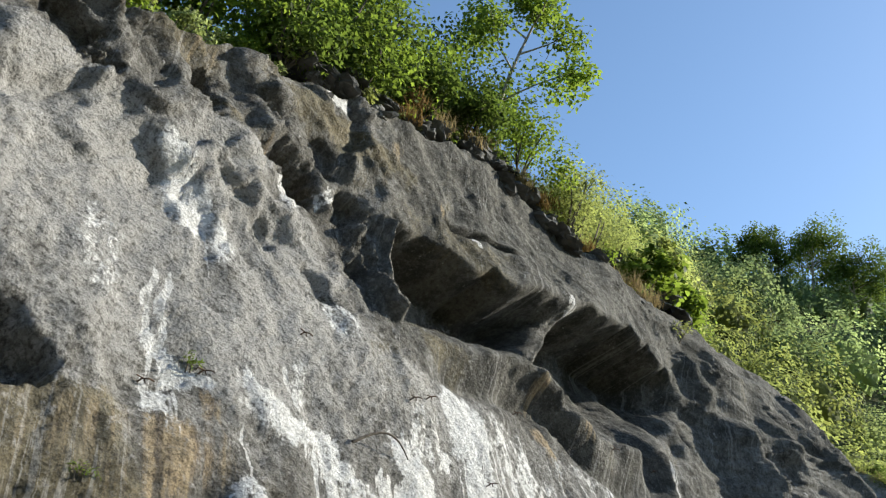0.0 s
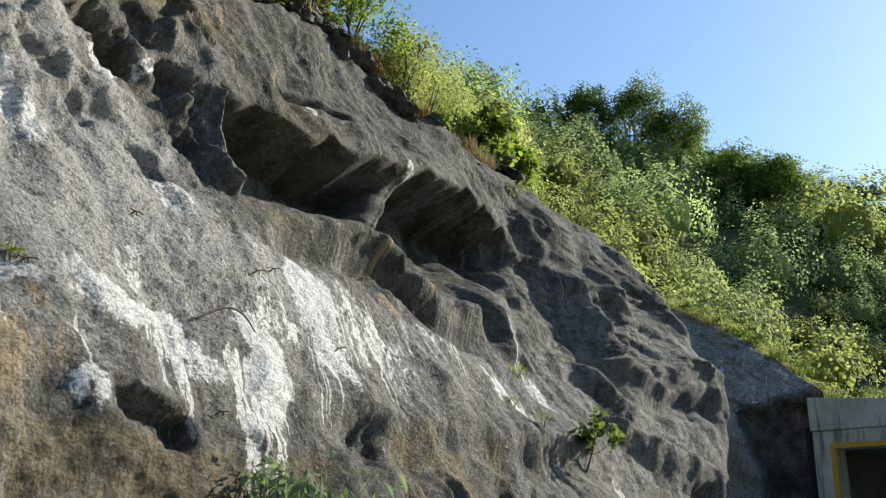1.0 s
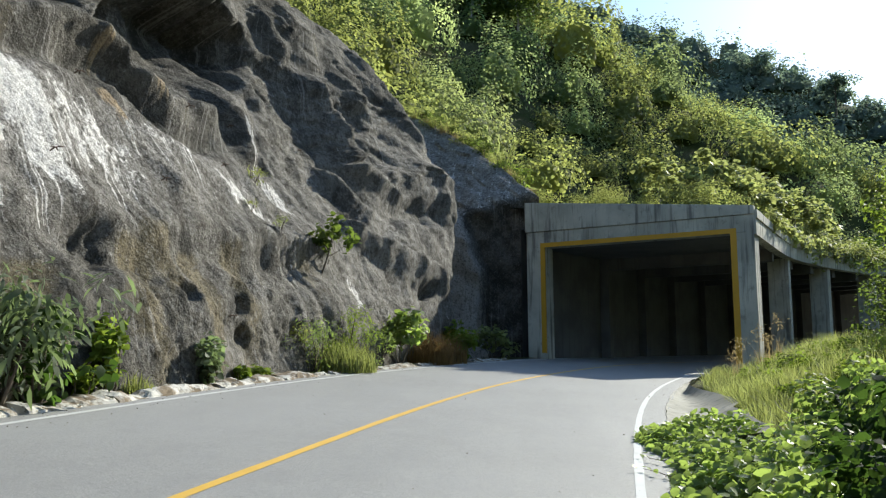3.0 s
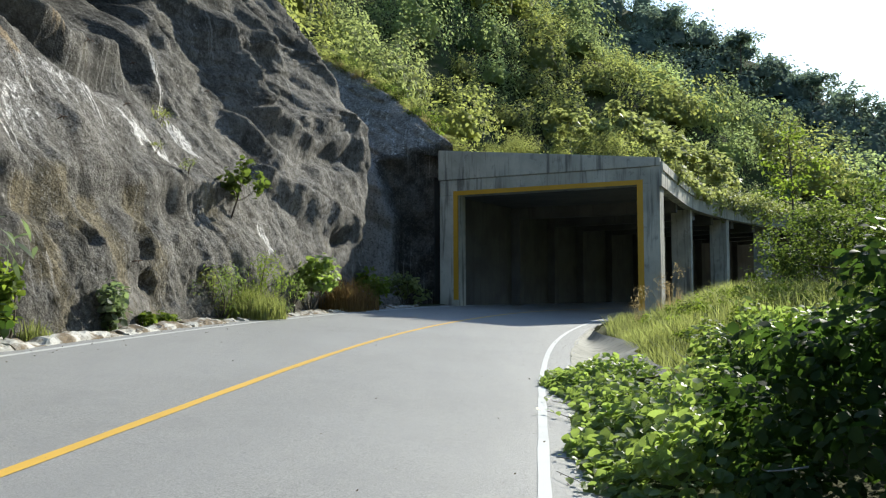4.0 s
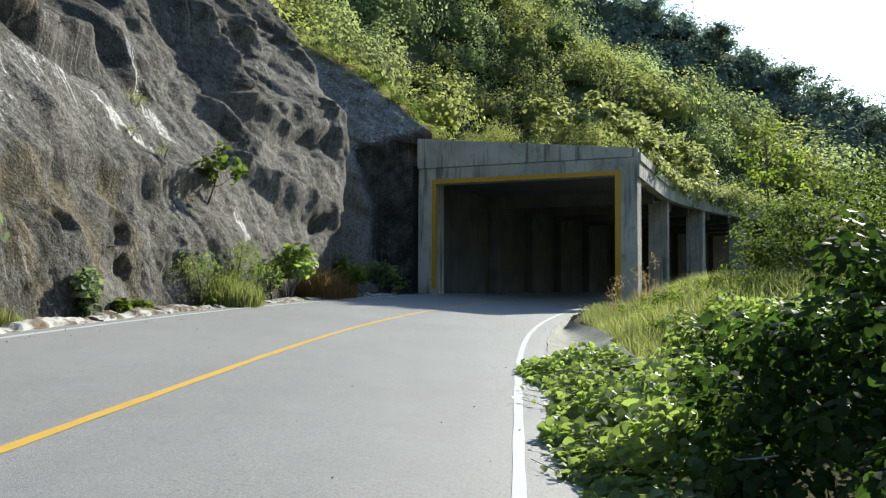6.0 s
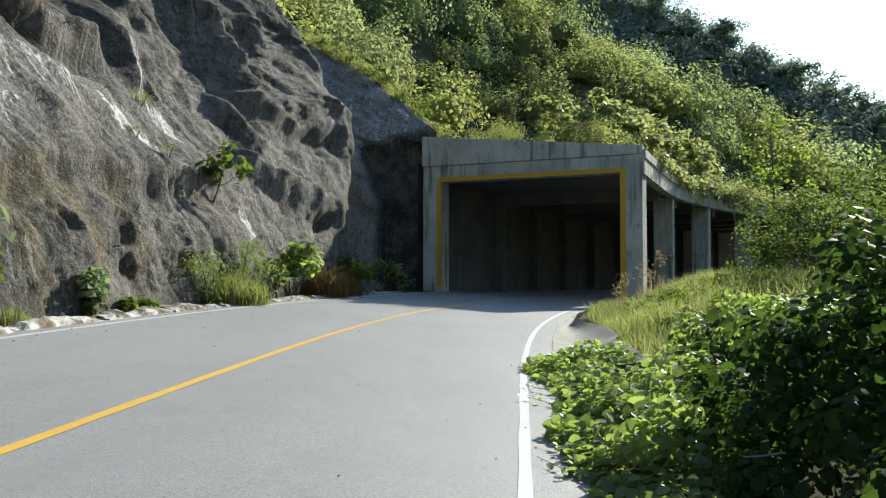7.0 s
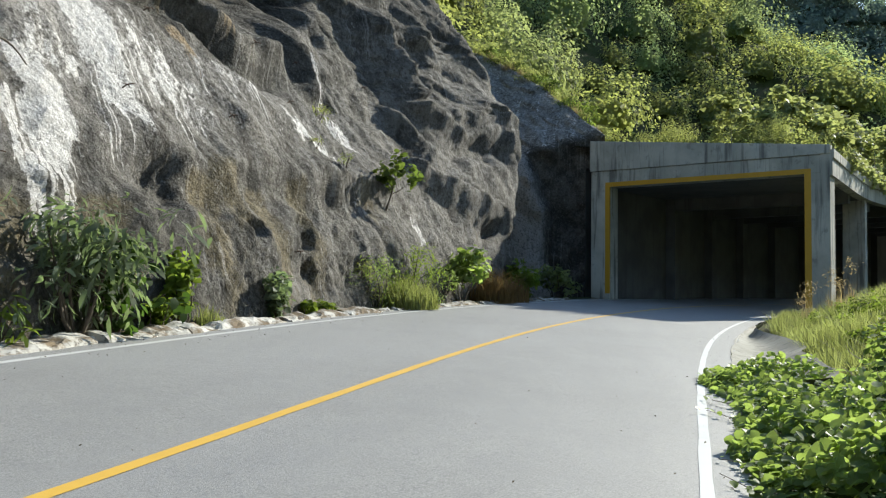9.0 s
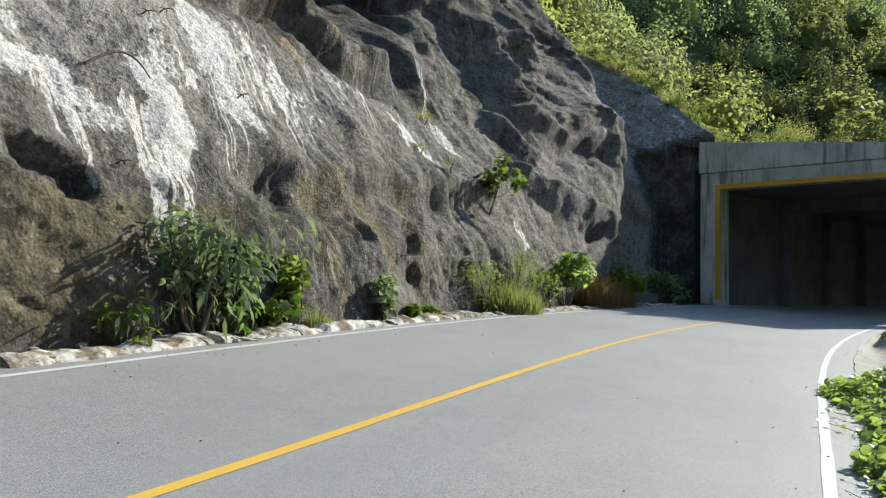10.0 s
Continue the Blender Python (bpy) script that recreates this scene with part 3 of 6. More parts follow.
# folds: line from (along, height) to (along, height), width of the slow rise, height at the break
FOLDS = [(20.4, 11.6, 21.3, 8.0, 2.0, 0.75), (18.4, 13.7, 19.6, 12.1, 1.0, 0.4), (19.0, 7.5, 20.6, 6.0, 1.2, 0.4), (18.2, 5.4, 25.0, 4.1, 1.0, 0.55), (24.6, 13.6, 27.4, 10.0, 1.5, 0.45),
         (20.2, 7.7, 23.2, 6.9, 0.7, 0.35), (22.6, 12.6, 24.0, 10.4, 1.2, 0.4), (16.2, 11.6, 17.4, 9.6, 1.0, 0.4), (13.9, 9.7, 14.9, 7.6, 0.9, 0.25), (26.6, 8.6, 27.6, 6.0, 0.9, 0.4)]
HOLLOWS = [(24.2, 6.3, 3.4, 0.55, 0.35), (23.6, 9.6, 2.2, 1.6, 0.35), (17.0, 9.9, 1.2, 0.7, 0.35), (23.2, 3.75, 0.7, 0.2, 0.4), (6.6, 12.3, 1.6, 0.16, 0.3)]
# lime crusts: along, height, half width, half height, strength
LIME_LOW = [(4.6, 6.1, 0.75, 0.7, 1.0), (4.9, 5.2, 0.45, 0.8, 0.75), (2.75, 4.6, 0.55, 0.7, 0.9), (2.5, 3.8, 0.42, 0.5, 0.55), (3.4, 5.4, 0.6, 0.6, 0.65), (0.0, 4.75, 0.75, 0.32, 0.9),
            (1.0, 4.5, 0.6, 0.36, 0.8), (1.5, 4.1, 0.4, 0.4, 0.7), (12.4, 5.6, 0.9, 0.4, 0.8), (13.3, 5.2, 0.3, 0.45, 0.55), (9.8, 6.5, 1.2, 0.4, 0.45), (17.0, 3.4, 0.3, 0.5, 0.6),
            (6.2, 5.9, 0.8, 0.8, 0.62), (7.2, 5.4, 0.7, 0.7, 0.45), (-0.7, 3.2, 0.25, 0.3, 0.7), (15.2, 6.3, 0.6, 0.6, 0.5)]
LIME_HIGH = [(-1.8, 4.95, 0.5, 0.32, 1.0), (-2.0, 4.4, 0.25, 0.3, 0.8), (-1.9, 8.5, 0.6, 0.7, 0.85), (-1.25, 7.7, 0.3, 0.7, 0.75), (0.3, 9.8, 0.5, 0.3, 0.8), (1.5, 10.35, 0.3, 0.3, 0.7),
             (1.5, 13.4, 0.7, 0.35, 0.85), (1.5, 7.3, 0.5, 0.4, 0.6), (0.6, 5.6, 0.4, 0.4, 0.5), (10.6, 11.9, 0.4, 0.2, 0.7), (-3.2, 6.2, 0.6, 0.8, 0.45), (6.5, 12.0, 0.3, 0.2, 0.6)]
# stains: along, top, half width, length, strength
DRIPS = [(4.75, 6.5, 0.60, 3.4, 1.1), (5.4, 6.0, 0.45, 2.6, 0.7), (2.55, 4.6, 0.60, 3.8, 1.25), (2.0, 4.6, 0.06, 4.4, 1.5), (0.9, 4.6, 0.5, 2.0, 1.0), (0.25, 5.8, 0.07, 2.0, 1.5),
         (-0.7, 4.4, 0.3, 1.6, 0.6), (-2.22, 6.5, 0.07, 3.0, 1.7), (-1.98, 6.55, 0.07, 2.8, 1.7), (-1.9, 4.8, 0.4, 1.3, 0.6), (6.6, 6.0, 0.7, 2.4, 0.55), (10.2, 6.6, 1.4, 2.4, 0.5),
         (14.8, 8.6, 0.5, 3.6, 0.6), (15.3, 6.8, 0.6, 1.8, 0.7), (13.3, 5.5, 0.4, 1.4, 0.7), (-1.3, 8.6, 0.3, 2.6, 0.6), (17.0, 3.9, 0.3, 1.1, 0.6), (7.8, 6.6, 0.5, 2.0, 0.5)]
# old dark crust on the upper slab, along the lip and in wet seams; also painted shade in the hollow
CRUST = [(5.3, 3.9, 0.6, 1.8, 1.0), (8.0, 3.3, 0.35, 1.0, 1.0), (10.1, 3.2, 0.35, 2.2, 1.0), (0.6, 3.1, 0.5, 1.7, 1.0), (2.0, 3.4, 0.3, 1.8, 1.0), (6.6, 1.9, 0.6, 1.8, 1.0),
         (6.0, 14.6, 2.6, 5.2, 0.9), (10.5, 15.4, 3.6, 5.5, 1.0), (15.5, 15.8, 3.6, 6.5, 1.0), (2.4, 12.6, 1.3, 3.0, 0.55), (20, 15.5, 3.0, 9, 0.75), (25.5, 15.5, 3.2, 11, 0.65),
         (2.8, 9.8, 0.6, 2.4, 0.5), (0.8, 3.4, 2.6, 4.5, 0.8), (4.4, 3.5, 1.5, 5.0, 0.65), (7.6, 4.2, 2.0, 5.0, 0.75), (11.0, 4.2, 1.8, 4.6, 0.6), (-3.5, 3.4, 1.6, 4.0, 0.7),
         (5.0, 8.5, 2.4, 1.6, 0.75), (9.2, 8.8, 2.8, 2.4, 0.9), (13.5, 8.0, 2.4, 3.2, 0.5), (-3.8, 5.2, 0.9, 1.6, 0.7), (1.2, 6.6, 0.6, 2.0, 0.55), (5.0, 10.9, 2.4, 3.4, 0.8), (12, 12, 4, 5, 0.7)]
OCHRE = [(-2.1, 12.2, 0.5, 1.0, 0.5), (-3.5, 7.1, 0.14, 0.6, 0.8), (8.1, 8.55, 0.22, 1.0, 1.0), (8.0, 7.4, 0.26, 2.2, 0.7), (9.9, 8.0, 0.32, 0.8, 0.7),
         (-1.9, 4.3, 0.9, 2.6, 0.62), (-3.0, 4.2, 0.7, 2.4, 0.42), (-1.3, 4.9, 0.16, 1.2, 0.8), (3.6, 13.5, 0.35, 1.6, 0.45), (5.2, 12.5, 0.3, 1.0, 0.45), (1.9, 6.6, 0.25, 1.4, 0.6), (-0.1, 10.9, 0.2, 0.8, 0.6)]
BROWN = [(-3.3, 4.3, 1.2, 3.6, 0.85), (1.4, 12.9, 2.3, 1.4, 0.9), (-2.4, 12.4, 1.2, 1.4, 0.85), (0.4, 2.9, 1.3, 4.0, 0.85), (3.5, 3.2, 0.6, 4.0, 0.8),
         (6.3, 3.9, 0.6, 4.4, 0.85), (8.6, 3.9, 0.5, 4.6, 0.75), (7.3, 4.3, 0.5, 3.2, 0.6), (10.4, 4.3, 0.5, 4.0, 0.7), (-1.4, 3.0, 0.9, 4.0, 0.7), (4.7, 8.2, 0.6, 1.4, 0.6), (14.5, 4.6, 0.6, 3.0, 0.5),
         (-1.3, 11.2, 0.7, 1.4, 0.5), (2.6, 7.2, 0.8, 1.8, 0.65), (6.0, 12.0, 2.0, 3.0, 0.35), (0.9, 7.4, 0.5, 1.6, 0.5)]
PALE = [(-4.2, 9.8, 1.8, 7.5, 0.85), (-3.0, 9.6, 1.4, 6.0, 0.8), (-1.2, 10.6, 1.2, 6.5, 0.75), (0.6, 9.6, 1.3, 5.5, 0.7), (-0.9, 9.4, 1.0, 3.0, 0.4), (0.8, 8.9, 1.0, 3.0, 0.3), (3.6, 7.0, 3.6, 3.8, 0.65), (8.5, 6.8, 2.5, 2.6, 0.4), (-0.5, 5.8, 1.6, 2.4, 0.8), (1.6, 6.8, 1.6, 3.0, 0.6), (11.5, 6.6, 3.0, 2.4, 0.35), (-2.8, 8.0, 2.2, 5.0, 1.0), (0.3, 7.6, 1.8, 4.5, 0.9)]


def stain(s, h, marks):
    total = np.zeros_like(s)
    for a, top, w, length, force in marks:
        wob = 0.25 * w * np.sin(h * 3.1 + a * 7) + 0.06 * np.sin(h * 7 + a)
        side = np.exp(-(((s - a + wob) / w) ** 2) ** 1.3)
        run = smooth(top + 0.15 - h, 0, 0.4) * np.clip(1.25 - 1.25 * (top - h) / length, 0, 1)
        total = np.maximum(total, force * side * run)
    return total


def crusts(s, h, marks):
    """Soft ragged patches; a mark is along, height, half width, half height, strength."""
    ws, wh = s + 0.5 * fbm(s * 1.3, h * 1.3, 3, 44), h + 0.5 * fbm(s * 1.3, h * 1.3, 3, 46)
    total = np.zeros_like(s)
    for a, b, w, t, force in marks:
        r = np.sqrt(((ws - a) / w) ** 2 + ((wh - b + 0.25 * (ws - a)) / t) ** 2)
        total = np.maximum(total, force * (1 - smooth(r, 0.55, 1.35)))
    return total


def slab_crust(s, h):
    """The old crust covers the whole upper slab and the rough end of the face."""
    o = np.interp(s, OVER[:, 0], OVER[:, 1])
    slab = smooth(s, 2.6, 5.0) * smooth(h, o - 1.2, o + 0.2)
    end = smooth(s, 13.5, 17.5) * smooth(h, 4.2, 7.0)
    l = np.interp(s, LIP[:, 0], LIP[:, 1])
    wave = 0.5 * fbm(s * 0.8, h * 0.3, 3, 66)
    lip = smooth(s, 3.0, 5.5) * (1 - smooth(s, 13, 16)) * smooth(h, l - 1.9 + wave, l - 1.0 + wave) * (1 - smooth(h, l + 0.2, l + 0.6))
    low = (1 - smooth(h, 3.1 + wave, 4.2 + wave)) * (1 - 0.55 * smooth(s, 13, 17))
    middle = smooth(s, 8.5, 11) * (1 - smooth(s, 15, 18)) * smooth(h, 3.8, 4.6)
    return np.maximum.reduce([1.05 * slab, 0.38 * end, 1.05 * lip, 0.42 * low, 0.20 * middle])


def cave(s, h):
    """Depth of the long hollow under the upper slab, split by a leaning rib."""
    o = np.interp(s, OVER[:, 0], OVER[:, 1]) + 0.16 * fbm(s * 0.55, s * 0, 2, 61) - 0.9 * np.abs(value_noise(s * 0.8, s * 0, 65))
    l = np.interp(s, LIP[:, 0], LIP[:, 1]) + 0.10 * fbm(s * 0.9, s * 0, 2, 62)
    span = smooth(s, 3.2, 3.7) * (1 - smooth(s, 15.6, 18.0))
    up = np.clip((h - l) / np.maximum(o - l, 0.6), -1, 2)
    roofed = 1 - smooth(h, o - 0.14, o + 0.20)
    floor_rise = smooth(up, -0.06, 0.26 + 0.45 * smooth(s, 10.5, 13))
    rib = 8.6 + 0.86 * (h - 9.3) + 0.15 * fbm(h * 1.1, h * 0, 2, 64)
    first = 1.7 - 1.45 * smooth(s, rib - 1.5, rib - 0.1)
    second = 2.1 * smooth(s, rib + 0.02, rib + 0.55)
    deep = np.where(s < rib, first, np.maximum(second, 0.2))
    return span * roofed * floor_rise * deep * (1 + 0.25 * fbm(s * 0.7, h * 0.5, 3, 63)), o, l, span


def billow(x, y, octaves=3, seed=0, gain=0.5):
    """Rounded bulges that meet in sharp creases."""
    total, amp = 0.0, 1.0
    for k in range(octaves):
        total = total + amp * (np.abs(value_noise(x * 2 ** k + 3.1 * k, y * 2 ** k + 7.7 * k, seed + k)) - 0.16)
        amp *= gain
    return total


def body(s, h):
    """The large form: a brow towards the gallery that stands out at mid height and drops back to a shaded nook."""
    brow = smooth(s, 17, 27) * np.exp(-((h - 8.8) / 4.1) ** 2)
    nook = smooth(s + 0.85 * np.clip(6.5 - h, 0, 6) + 0.4 * fbm(h * 0.8, h * 0, 2, 73), 28.3, 29.5)
    d = 2.2 * brow * (1 - nook) - nook * 1.6 * (1 - smooth(h, 9, 13)) - 0.2 * nook
    return d - 6.0 * smooth(s + 0.35 * np.clip(6.5 - h, 0, 6), 29.6, 32.5), nook


def relief(s, h):
    """How far the face stands out of the plain slope."""
    ws, wh = s + 0.8 * fbm(s * 0.5, h * 0.5, 3, 12), h + 0.8 * fbm(s * 0.5, h * 0.5, 3, 19)
    wl = np.where(ws < 12, ws, 12 + 0.5 * (ws - 12))     # forms grow longer towards the gallery
    d = 0.45 * fbm(s * 0.28, h * 0.30, 3, 2)
    d += 0.16 * fbm(ws * 0.7 + 0.3 * wh, wh * 0.28, 3, 4)
    rough = smooth(s, 14.5, 19) * (0.2 + 0.8 * smooth(h, 3.4, 5.4))
    quiet = smooth(s, 2.5, 4.5) * (1 - smooth(s, 13, 15)) * smooth(h, 3.2, 4.2) * (1 - smooth(h, 7.5, 8.5))
    d += (1 - 0.75 * quiet) * ((0.30 - 0.16 * rough) * billow(wl * 0.55 + 0.2 * wh, wh * 0.42, 3, 24) + 0.06 * fbm(wl * 3.2, h * 3.2, 4, 9, 0.7))
    d += 0.06 * fbm(wl * 2.2 + wh, wh * 1.4, 4, 27, 0.65) + 0.022 * fbm(wl * 11, wh * 11, 3, 29, 0.7)
    # broken blocks and slanting folds towards the gallery
    wr = 12 + 0.30 * (ws - 12)
    across, down = wr + 0.35 * wh, wh - 0.45 * wr
    d += rough * (0.80 * chiselled(across * 0.46 + 0.5 * fbm(wr * 0.7, wh * 0.4, 2, 123), down * 0.26, 121) + 0.26 * chiselled(across * 0.95, down * 0.62 + 0.4 * fbm(wr, wh, 2, 124), 141)
                  + 0.12 * chiselled(across * 2.4 + 0.4 * fbm(wr * 2, wh * 2, 2, 125), down * 1.7, 151))
    d += rough * 0.08 * fbm(across * 3.2, down * 1.8, 4, 143, 0.65)
    lumpy = (1 - smooth(s, 2.2, 3.6)) * smooth(h, 7.0, 9.0)
    d += lumpy * (0.40 * facets(ws * 0.6, wh * 0.7, 161, 10) + 0.20 * facets(ws * 1.5, wh * 1.7, 181, 10) + 0.10 * billow(ws * 2.0, wh * 2.2, 2, 185))
    # hanging flutes low on the face, under a brow that is cut back below
    flute = smooth(s, 9.6, 10.8) * (1 - smooth(s, 15.0, 17.5)) * (1 - smooth(h, 4.4, 5.3)) * smooth(h, 1.6, 3.0)
    d += flute * (0.40 * billow(s * 1.05 + 0.45 * h + 0.6 * fbm(s, h, 2, 53), h * 0.16, 2, 51))
    low = smooth(s, 4.5, 7.5) * (1 - smooth(h, 3.4, 4.6)) * (1 - 0.6 * smooth(s, 15, 20))
    d += low * (0.30 * billow(ws * 0.42 + 0.10 * h, h * 0.16, 2, 52) - 0.04)
    brow_h = 3.85 + 0.45 * fbm(s * 0.45, s * 0, 2, 55) + 0.05 * np.clip(s - 6, 0, 10)
    lip = smooth(s, 3.0, 5.0) * (1 - smooth(s, 14, 17))
    d += 0.15 * lip * np.exp(-((h - brow_h - 0.25) / 0.34) ** 2) - 0.22 * lip * np.exp(-((h - brow_h + 0.45) / 0.45) ** 2)
    # fine grooves that run down the slope
    groove = (0.035 + 0.075 * smooth(s, 12.2, 14) * (1 - smooth(s, 16.5, 18.5))) * smooth(s, 5.5, 8) * (1 - smooth(s, 18, 22)) * smooth(h, 3.6, 4.8) * (1 - smooth(h, 8.0, 9.2))
    d += 2.2 * groove * billow(s * 1.5 + 0.55 * h + 0.7 * fbm(s * 0.6, h * 0.6, 2, 78), h * 0.16 + 0.1 * s, 3, 79)
    # the smooth upper slab stands over the hollow with a rounded lip below
    hole, o, l, span = cave(s, h)
    calm = span * np.exp(-((h - (o + l) / 2) / (0.75 * (o - l))) ** 4)
    d = d * (1 - 0.45 * calm) - hole
    d -= smooth(hole, 0.3, 0.8) * 0.26 * billow(ws * 0.5, wh * 0.5, 3, 91)
    bulge = smooth(s, 3.4, 5.5) * (1 - smooth(s, 11.5, 14.0))
    d += bulge * (0.20 + 0.36 * smooth(s, 4.5, 8)) * np.exp(-((h - l + 0.42 + 0.3 * fbm(s * 0.7, s * 0, 2, 68)) / 0.40) ** 2) * (1 + 0.9 * fbm(s * 0.9, h * 0.9, 2, 69))
    d -= bulge * 0.36 * np.exp(-((h - l + 1.25) / 0.30) ** 2)
    d += span * smooth(s, 4.0, 8.5) * (1 - 0.5 * smooth(s, 12.5, 16)) * 0.62 * np.where(h > o + 0.3, np.exp(-((h - o - 0.3) / 1.7) ** 2), np.exp(-((h - o - 0.3) / 0.30) ** 2))
    for a, b, c, e, w, tall in RIDGES:
        along = np.clip(((s - a) * (c - a) + (h - b) * (e - b)) / ((c - a) ** 2 + (e - b) ** 2), 0, 1)
        r = np.hypot(ws * 0.25 + s * 0.75 - (a + along * (c - a)), wh * 0.25 + h * 0.75 - (b + along * (e - b))) / w
        d += tall * np.exp(-r ** 2)
    # folds that rise slowly and break off sharply along a line
    for a, b, c, e, w, tall in FOLDS:
        size = math.hypot(c - a, e - b)
        tx, ty = (c - a) / size, (e - b) / size
        fs, fh = s + 0.35 * (ws - s) + 0.12 * fbm(s * 2, h * 2, 3, 58) - a, h + 0.35 * (wh - h) - b
        along, side = fs * tx + fh * ty, -fs * ty + fh * tx
        ends = smooth(along, -0.6, 0.5) * (1 - smooth(along, size - 0.4, size + 0.6))
        d += tall * ends * smooth(side, -w, 0.0) * (1 - smooth(side, -0.05, 0.28))
    for a, b, w, t, deep in HOLLOWS:
        r = np.sqrt(((ws * 0.6 + s * 0.4 - a) / w) ** 2 + ((wh * 0.6 + h * 0.4 - b) / t) ** 2)
        d -= deep * (1 - smooth(r, 0.35, 1.25))
    for a, b, w, t, deep in POCKETS:
        r = np.sqrt(((s - a) / w) ** 2 + ((h - b + 0.4 * (s - a)) / t) ** 2)
        r = r + 0.85 * fbm(s * 1.9 + a, h * 1.9, 4, 71, 0.6)
        d -= deep * (1 - smooth(r, 0.45, 1.15))
    for a, b, w, t, deep in DENTS:
        r = np.sqrt(((s - a + 0.3 * fbm(s * 1.1, h * 1.1, 2, 72)) / w) ** 2 + ((h - b) / t) ** 2) + 0.9 * fbm(s * 1.5 + a, h * 1.5, 4, 74, 0.6)
        d -= 0.9 * deep * (1 - smooth(r, 0.05, 1.3 - 0.25 * smooth(h, b - t, b + t)))
    # long slot under a slanting brow
    x = (s - 0.25) / 0.72
    wob = 0.08 * fbm(s * 2.5, s * 0, 3, 75)
    d -= 0.45 * (1 - smooth(np.abs(x), 0.7, 1.1)) * smooth(h, 2.80 - 0.16 * x + wob, 3.1 - 0.16 * x + wob) * (1 - smooth(h, 3.36 - 0.16 * x + wob, 3.46 - 0.16 * x + wob))
    base, nook = body(s, h)
    return d * (1 - 0.45 * nook) + base


def cliff():
    s = np.r_[np.arange(-23, -8, 0.3), np.arange(-8, 20, 0.075), np.arange(20, 40, 0.11), np.arange(40, 60, 0.4)]
    v = np.r_[np.linspace(0, 1, 250), 1 + np.linspace(0.02, 0.25, 14)]
    S, V = np.meshgrid(s, v, indexing="ij")
    top = rim(S) + 0.35 * fbm(S * 0.8, S * 0, 3, 77)
    foot = 0.254 + 0.0312 * np.clip(S + 9, -14, 44) - 0.000348 * np.clip(S + 9, 0, 44) ** 2 + 0.20
    H = foot + (top - foot) * np.clip(V, 0, 1)
    P, out = cliff_at(S, H)
    d = relief(S, H)
    d *= 0.25 + 0.75 * smooth(H - foot, 0, 0.9)
    d -= 0.6 * smooth(V, 0.975, 1.0)
    P = P + out * d[..., None]
    over = np.clip(V - 1, 0, None)
    P = P - np.stack([out[..., 0], out[..., 1], 0 * over], -1) * (over * 16)[..., None]
    P[..., 2] += over * 5 + 0.5 * smooth(over, 0, 0.1) * fbm(S * 1.5, V * 30, 3, 81)
    uv = np.stack([S, H], -1).reshape(-1, 2)
    # hole paints the hollow's shade: full dark tone, no lime, brown or pale
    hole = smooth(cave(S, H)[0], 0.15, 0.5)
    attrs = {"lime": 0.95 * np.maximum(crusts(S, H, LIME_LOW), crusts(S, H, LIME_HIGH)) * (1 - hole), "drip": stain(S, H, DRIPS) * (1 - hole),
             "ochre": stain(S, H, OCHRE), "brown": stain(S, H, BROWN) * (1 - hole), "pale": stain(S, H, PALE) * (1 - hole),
             "crust_and_shade": np.maximum.reduce([stain(S, H, CRUST), slab_crust(S, H), 1.2 * hole])}
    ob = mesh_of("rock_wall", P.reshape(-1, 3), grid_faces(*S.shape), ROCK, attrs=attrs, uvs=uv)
    tagged(ob, "tall grey rock face sprayed with concrete, with lime runs and hollows", "cliff", kind="structure")


cliff()


